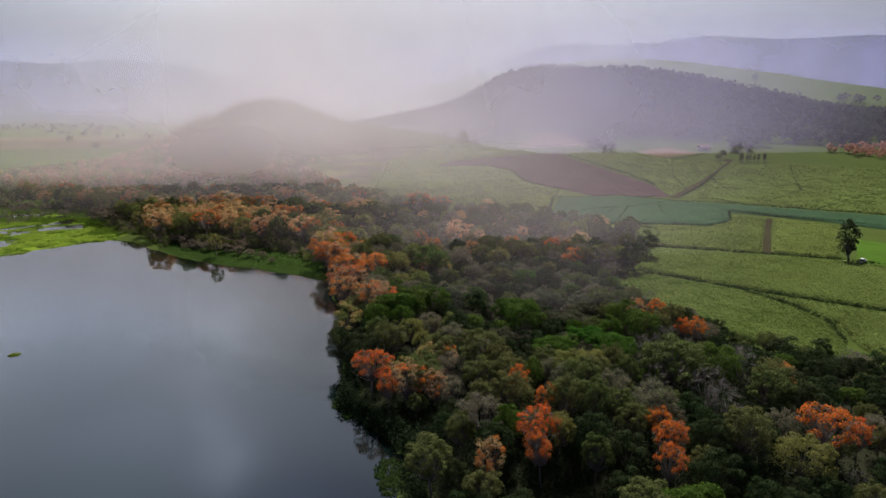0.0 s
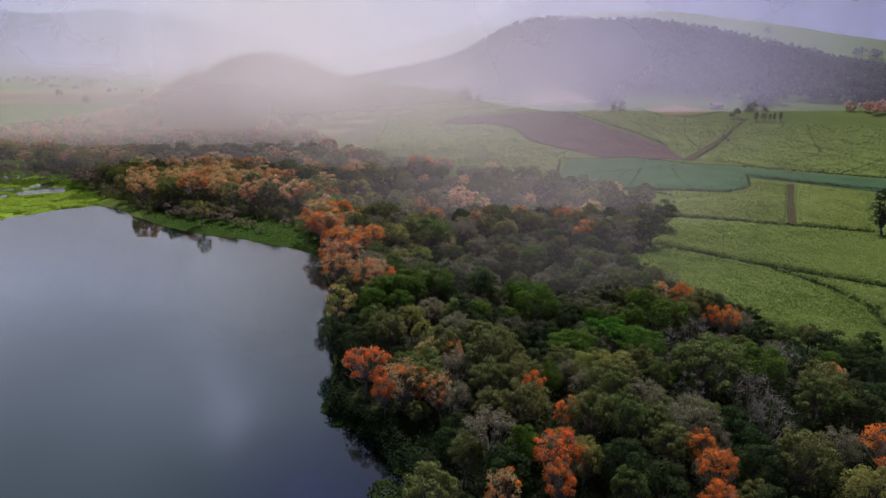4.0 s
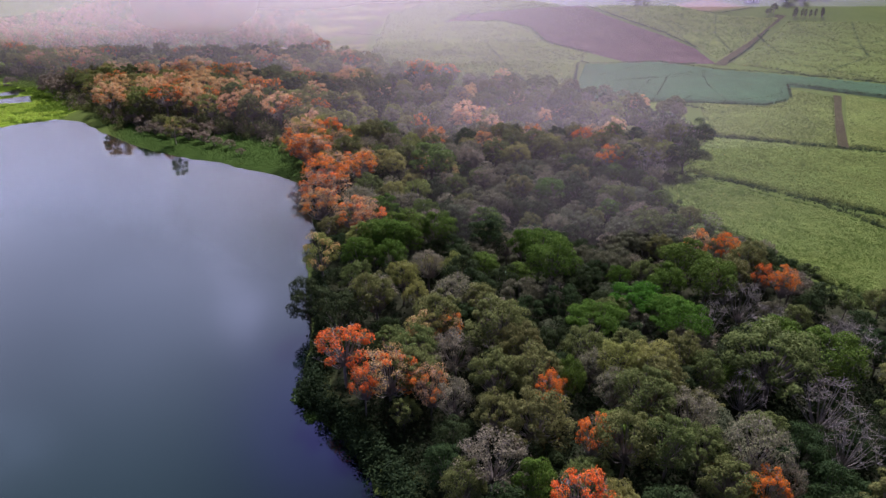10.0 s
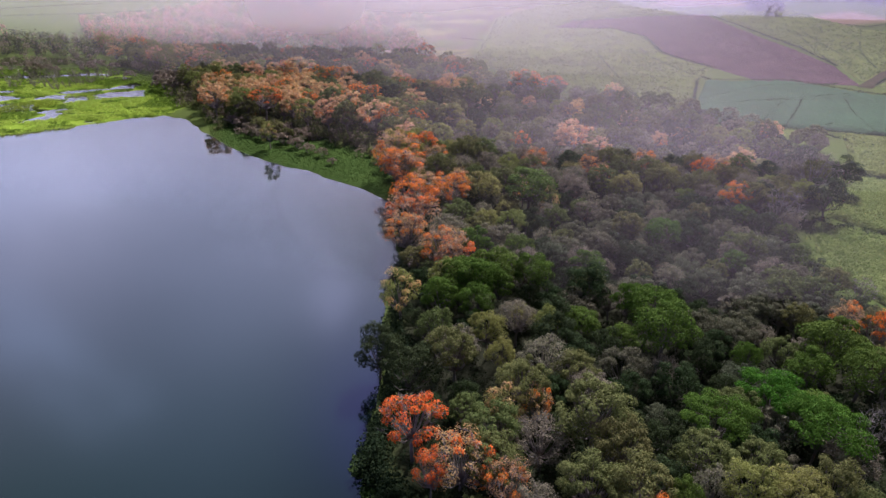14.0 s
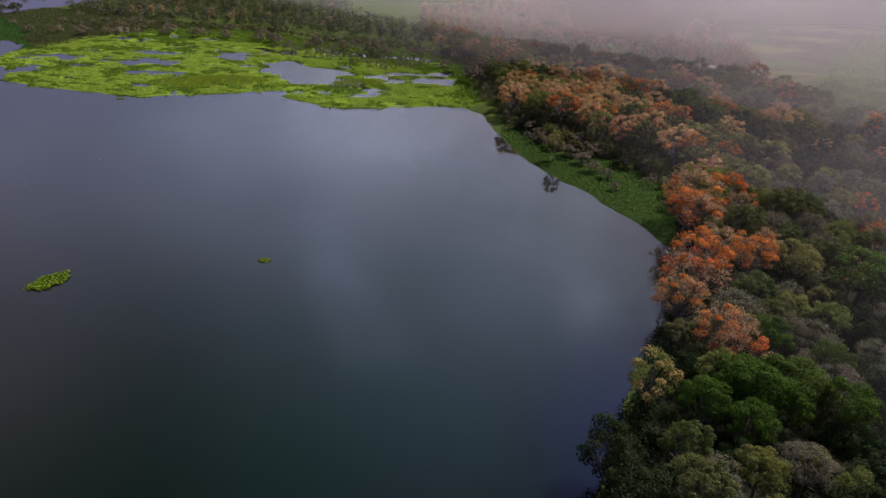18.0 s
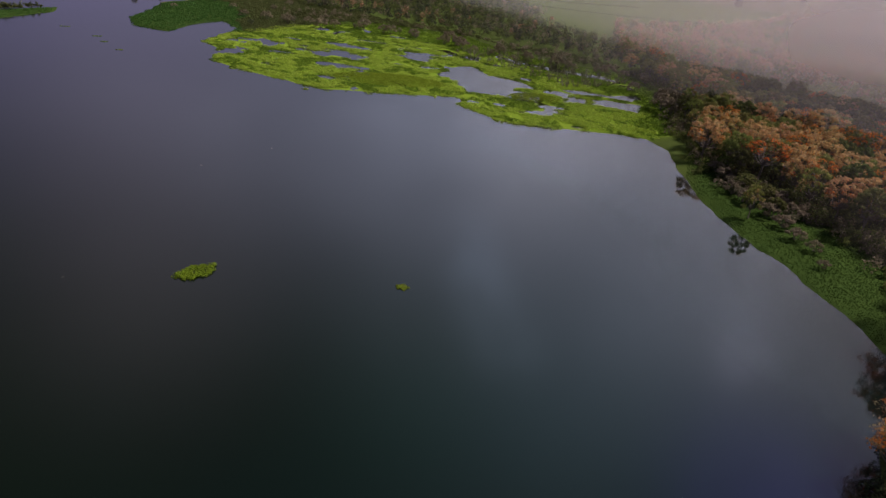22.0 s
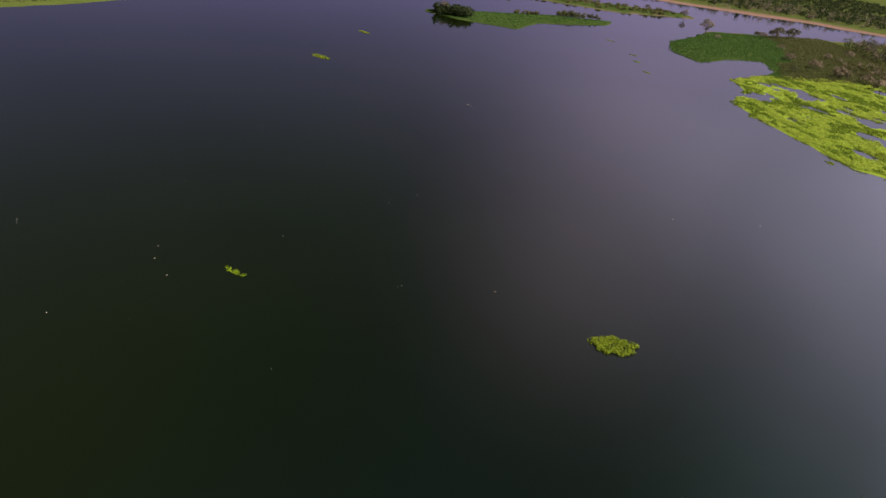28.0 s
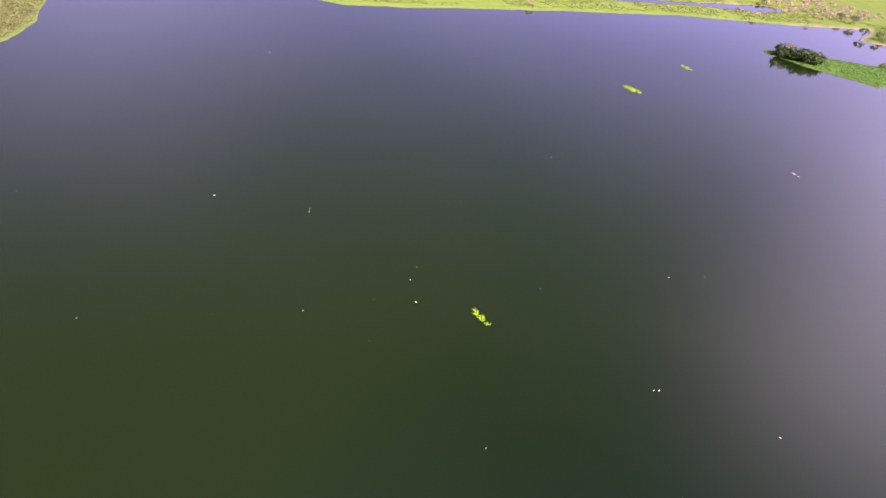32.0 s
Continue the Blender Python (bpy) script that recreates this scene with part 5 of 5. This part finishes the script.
woods("shore_scrub", [(-625, -43), (-669, -5), (-690, 10), (-780, 30), (-820, -100), (-660, -70)], 500, 2.5, M_BROWN, "dry olive scrub on the low shore", 18, 0.7, 2)
woods("shore_scrub", [(-470, -170), (-560, -110), (-640, -60), (-760, -60), (-700, -260), (-450, -300)], 500, 2.5, M_REED, "scattered green scrub on the low shore", 18, 1.0, 3)
woods("far_trees", [(-1700, 2000), (-1000, 1500), (-700, 1100), (-500, 1000), (-520, 1060), (-900, 1700), (-1500, 2150)], 260, 16, M_WOODS, "scattered trees on a distant plain", 20, 3, 9)
woods("far_trees", [(300, 1150), (900, 1150), (1300, 1500), (1200, 1560), (800, 1230), (320, 1210)], 300, 12, M_WOODS, "line of trees on a distant slope", 20, 3, 8)

# floating plants
def raft(cx, cy, rx, ry, turn, n, tall, label):
    a = stuff_rng.uniform(0, 2 * math.pi, n)
    r = np.sqrt(stuff_rng.uniform(0, 1, n)) * (0.86 + 0.14 * np.sin(2 * a + cx) + 0.10 * np.sin(5 * a) + 0.06 * np.sin(9 * a + 1))
    u, w = r * np.cos(a) * rx, r * np.sin(a) * ry
    c, s = math.cos(radians(turn)), math.sin(radians(turn))
    x, y = cx + u * c - w * s, cy + u * s + w * c
    ob = clumps("weed_raft", x, y, np.full(n, 0.02), 0.5, 0.6 * tall * stuff_rng.uniform(0.5, 1.2, n), 14, 0.15, M_RAFT, label, "floating plants")
    ob["kind"] = ""
    return ob


raft(-132.3, 105.0, 2.9, 4.1, 25, 200, 0.9, "floating island of bright green water plants")
raft(-109, 138.6, 1.5, 0.9, 40, 30, 0.5, "small floating clump of green water plants")
raft(-128.6, 36.8, 2.7, 0.6, 75, 16, 0.3, "narrow floating strip of yellow-green water plants")
raft(-288, -10, 5, 2.6, 60, 90, 0.4, "loose floating raft of yellow-green plants")
raft(-350, -12, 4, 2, 60, 50, 0.4, "small dark floating raft of plants")
raft(-271, 185, 2, 1.2, 0, 24, 0.4, "small weed clump off the marsh")
raft(-415, 125, 3, 1.0, 60, 24, 0.3, "thin floating weed patch")
raft(-397, 126, 2.6, 0.8, 60, 20, 0.3, "thin floating weed patch")
raft(-373, 129, 3, 0.8, 60, 20, 0.3, "thin floating weed patch")
raft(-451, 113, 3, 0.8, 60, 20, 0.3, "thin floating weed patch")
k = Kit("bleached_flotsam")
M_FLOAT = k.done(k.mix(k.noise(6.0), (0.30, 0.26, 0.20), (0.52, 0.47, 0.38)), 0.8)
for fx, fy, fs in ((-136, 66, 0.5), (-135.4, 65.4, 0.3), (-141, 83, 0.5), (-169, 54, 0.5), (-144, 39, 0.4), (-123, 27, 0.5), (-127, 22, 0.35), (-131, 20, 0.3), (-107, 17, 0.35),
                   (-118, 22, 0.25), (-110, 29, 0.25), (-129, -8, 0.3), (-158, 9, 0.3), (-181, 2, 0.25), (-200, 7, 0.4), (-220, 68, 0.4), (-193, 122, 0.4), (-200, 145, 0.6),
                   (-259, 57, 1.1), (-258, 58.5, 0.8), (-117, -23, 0.4), (-128, -7, 0.3), (-96, 9, 0.3), (-81, -2, 0.35), (-176, 59, 0.4), (-107, 54, 0.25), (-89, -44, 0.35), (-187, -99, 0.8)):
    bm = bmesh.new()
    a0 = fx * 3.1
    ring = [bm.verts.new((fs * (0.6 + 0.4 * math.sin(k * 2.3 + a0)) * math.cos(k * 1.047), 0.6 * fs * (0.7 + 0.3 * math.cos(k * 1.7 + a0)) * math.sin(k * 1.047), 0.05)) for k in range(6)]
    top = bm.verts.new((0, 0, 0.05 + 0.25 * fs))
    for k in range(6):
        bm.faces.new((ring[k], ring[(k + 1) % 6], top))
    bm.faces.new(ring[::-1])
    me = bpy.data.meshes.new("flotsam")
    bm.to_mesh(me)
    bm.free()
    me.materials.append(M_FLOAT)
    ob = new("flotsam", me)
    ob.matrix_basis = pose(fx, fy, -0.02, 0, 0, fx * 40) @ Matrix.Scale(0.6, 4)
    tagged(ob, "pale scrap of driftwood floating on the lake", "flotsam", "flotsam on the lake")

# a car by the tall tree
def car(x, y, turn):
    ob = tagged(new("car"), "small white car parked beside a tall tree", "car")
    k = Kit("white_paint")
    paint = k.done(k.mix(k.noise(3.0), (0.72, 0.72, 0.70), (0.8, 0.8, 0.79)), 0.35, spec=0.5)
    k = Kit("dark_glass")
    glass = k.done(k.mix(k.noise(2.0), (0.02, 0.022, 0.025), (0.03, 0.032, 0.035)), 0.1, spec=0.5)
    k = Kit("tyre_rubber")
    rubber = k.done(k.mix(k.noise(8.0), (0.02, 0.02, 0.02), (0.035, 0.035, 0.035)), 0.8)

    def box(name, size, at, mat, taper=1.0):
        bm = bmesh.new()
        bmesh.ops.create_cube(bm, size=1)
        for v in bm.verts:
            s = taper if v.co.z > 0 else 1
            v.co = Vector((v.co.x * size[0] * s + at[0], v.co.y * size[1] * s + at[1], v.co.z * size[2] + at[2]))
        bmesh.ops.bevel(bm, geom=bm.edges[:], offset=0.06, segments=2, affect="EDGES")
        me = bpy.data.meshes.new(name)
        bm.to_mesh(me)
        bm.free()
        me.materials.append(mat)
        new(name, me).parent = ob

    box("body", (4.1, 1.7, 0.7), (0, 0, 0.65), paint, 0.97)
    box("cabin", (2.2, 1.55, 0.6), (-0.15, 0, 1.25), glass, 0.8)
    box("roof", (1.7, 1.25, 0.1), (-0.15, 0, 1.56), paint)
    for wx in (-1.3, 1.3):
        for wy in (-0.8, 0.8):
            bm = bmesh.new()
            bmesh.ops.create_cone(bm, cap_ends=True, segments=14, radius1=0.32, radius2=0.32, depth=0.2, matrix=pose(wx, wy, 0.32, 90))
            me = bpy.data.meshes.new("wheel")
            bm.to_mesh(me)
            bm.free()
            me.materials.append(rubber)
            wheel = new("wheel", me)
            wheel.parent = ob
            bm = bmesh.new()
            bmesh.ops.create_cone(bm, cap_ends=True, segments=12, radius1=0.19, radius2=0.17, depth=0.22, matrix=pose(wx, wy, 0.32, 90))
            me = bpy.data.meshes.new("rim")
            bm.to_mesh(me)
            bm.free()
            me.materials.append(paint)
            new("rim", me).parent = wheel
    ob.matrix_basis = pose(x, y, float(ground(x, y)) + 0.02, 0, 0, turn)


car(150.5, 226.5, 35)

# a farmhouse and a row of narrow trees below the wooded hill
def farmhouse(x, y, turn):
    ob = tagged(new("farmhouse"), "low farmhouse with a dull red roof below the woods", "house")
    k = Kit("limewash")
    lime = k.done(k.mix(k.noise(2.0, 4.0), (0.42, 0.38, 0.33), (0.58, 0.54, 0.48)), 0.9)
    k = Kit("roof_tiles")
    tile = k.done(k.mix(k.noise(4.0, 4.0), (0.13, 0.05, 0.035), (0.22, 0.09, 0.06)), 0.85)
    k = Kit("dark_timber")
    timber = k.done(k.mix(k.noise(5.0), (0.03, 0.022, 0.016), (0.06, 0.045, 0.03)), 0.7)

    def solid(name, verts, faces, mat):
        me = bpy.data.meshes.new(name)
        me.from_pydata(verts, [], faces)
        me.update()
        me.materials.append(mat)
        new(name, me).parent = ob

    def block(name, a, b, mat):
        v = [(px, py, pz) for pz in (a[2], b[2]) for px, py in ((a[0], a[1]), (b[0], a[1]), (b[0], b[1]), (a[0], b[1]))]
        solid(name, v, [(3, 2, 1, 0), (4, 5, 6, 7), (0, 1, 5, 4), (1, 2, 6, 5), (2, 3, 7, 6), (3, 0, 4, 7)], mat)

    block("wall", (-5, -3, 0), (5, 3, 2.8), lime)
    solid("roof", [(-5.6, -3.6, 2.7), (5.6, -3.6, 2.7), (5.6, 3.6, 2.7), (-5.6, 3.6, 2.7), (-5.6, 0, 4.6), (5.6, 0, 4.6)],
          [(0, 1, 5, 4), (2, 3, 4, 5), (0, 4, 3), (1, 2, 5), (3, 2, 1, 0)], tile)
    block("door", (-0.5, -3.08, 0), (0.5, -3.0, 2.05), timber)
    for wx in (-3.2, 2.4):
        block("window", (wx, -3.08, 0.95), (wx + 1.0, -3.0, 2.0), timber)
    ob.matrix_basis = pose(x, y, float(ground(x, y)), 0, 0, turn)


farmhouse(233, 604, 12)
for k in range(8):
    plant("tall", 246 + 3.2 * k + stuff_rng.normal(0, 0.5), 553 + stuff_rng.normal(0, 1), stuff_rng.uniform(0.4, 0.55), True)
for tx, ty, ts in ((595, 1317, 2.2), (236, 566, 0.8), (229, 560, 0.6), (-520, 880, 1.4), (-640, 1010, 1.6)):
    plant("dark", tx, ty, ts, True)

# half-bare bushes along the back of the marsh
row = np.array([(-462, 236), (-444, 262), (-425, 286), (-400, 306), (-375, 318), (-345, 322), (-318, 330), (-290, 340), (-268, 350), (-240, 356), (-205, 340)], float)
for k in range(40):
    u = k / 39 * 10
    bx, by = np.interp(u, np.arange(11), row[:, 0]) + stuff_rng.normal(0, 5), np.interp(u, np.arange(11), row[:, 1]) + stuff_rng.normal(0, 4)
    if k % 4 == 3:
        plant("twiggy", bx, by, stuff_rng.uniform(0.45, 0.7), True)
    else:
        plant("bush", bx, by, stuff_rng.uniform(1.0, 1.9), True)

# islet growth
woods("islet_bush", [(-451, 2), (-437, 4), (-440, 26), (-456, 26)], 130, 4.8, M_DARK, "dark round bush on the tip of an islet", 26, 0.8, 2.4, 1.0)
woods("islet_reeds", [(-488, 48), (-494, 46), (-508, 62), (-502, 66)], 90, 2.4, M_REED, "tall green reeds on an islet", 20, 0.6, 1.2, 1.0)
woods("islet_reeds", [(-510, 80), (-518, 76), (-534, 102), (-528, 108)], 220, 4.0, M_REED, "tall green reeds on an islet", 20, 0.6, 1.2, 1.0)
for tx, ty, ts in ((-447, 8, 0.7), (-443, 16, 0.65), (-449, 22, 0.75), (-534, 182, 1.3), (-588, 246, 1.3), (-596, 256, 1.2), (-580, 240, 1.1), (-640, 150, 0.7), (-645, 131, 0.6), (-628, 180, 0.8), (-656, 104, 0.5),
                   (-486, 225, 0.6), (-441, 218, 0.7), (-604, 262, 1.2), (-575, 227, 0.8), (-669, -5, 1.0), (-663, 6, 1.1), (-587, -12, 0.6), (-502, -85, 0.5), (-604, 22, 1.0), (-606, 32, 0.8)):
    plant("twiggy" if 150 < ty < 190 or ty == 8 else "bush" if ts < 0.65 else "scrub", tx, ty, ts, True)
for tx, ty, ts in ((-575, 232, 1.3), (-529, 233, 1.2), (-529, 190, 1.0), (-486, 228, 1.3), (-565, -44, 1.0), (-575, -39, 0.9), (-571, -57, 0.9), (-380, -118, 0.9), (-520, 262, 1.2), (-545, 285, 1.4)):
    plant("bush", tx, ty, ts, True)

for ob in spare:
    for child in list(ob.children_recursive):
        bpy.data.objects.remove(child)
    bpy.data.objects.remove(ob)


# thin haze in the valleys: upright sheets whose tints stand in for lit air
def haze(label, y0, x0, x1, top, colour, density, cx, half, foot, fade, bow=0.0, skew=0.0, pivot=0.0):
    xs = np.linspace(x0, x1, 40)
    ys = y0 + bow * ((xs - cx) / (x1 - x0)) ** 2 + skew * np.maximum(0, pivot - xs)
    zs = np.linspace(-2, top, 8)
    v = np.array([(x, y, z) for z in zs for x, y in zip(xs, ys)])
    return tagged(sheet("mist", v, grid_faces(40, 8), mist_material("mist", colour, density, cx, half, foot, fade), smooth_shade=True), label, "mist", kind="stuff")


# added inside the wood to lift its dark tones, in place of glare
haze("faint warm veil sheet added to brighten the wood", 158, -70, 160, 46, (0.80, 0.69, 0.72), 0.05, 32, 36, 26, 45)
haze("faint warm haze behind the wood", 236, -330, 240, 48, (0.86, 0.75, 0.76), 0.13, 22, 72, 22, 47, skew=0.4, pivot=-50)
for y0, top, thin, mid, half in ((318, 95, 0.15, -90, 165), (398, 110, 0.34, -130, 200)):
    haze("faint warm haze over the lake bank", y0, -520, 300, top, (0.86, 0.75, 0.76), thin, mid, half, top * 0.3, top * 0.96, skew=0.1, pivot=-50)
haze("pale haze over the lowland fields", 455, -1050, -60, 120, (0.72, 0.68, 0.64), 0.30, -450, 180, 60, 115)
# warm glow, lavender and blue of distance are put into these sheets' colours
haze("thin warm morning haze before the hills", 470, -700, 420, 260, (0.58, 0.535, 0.53), 0.76, -90, 165, 120, 255)
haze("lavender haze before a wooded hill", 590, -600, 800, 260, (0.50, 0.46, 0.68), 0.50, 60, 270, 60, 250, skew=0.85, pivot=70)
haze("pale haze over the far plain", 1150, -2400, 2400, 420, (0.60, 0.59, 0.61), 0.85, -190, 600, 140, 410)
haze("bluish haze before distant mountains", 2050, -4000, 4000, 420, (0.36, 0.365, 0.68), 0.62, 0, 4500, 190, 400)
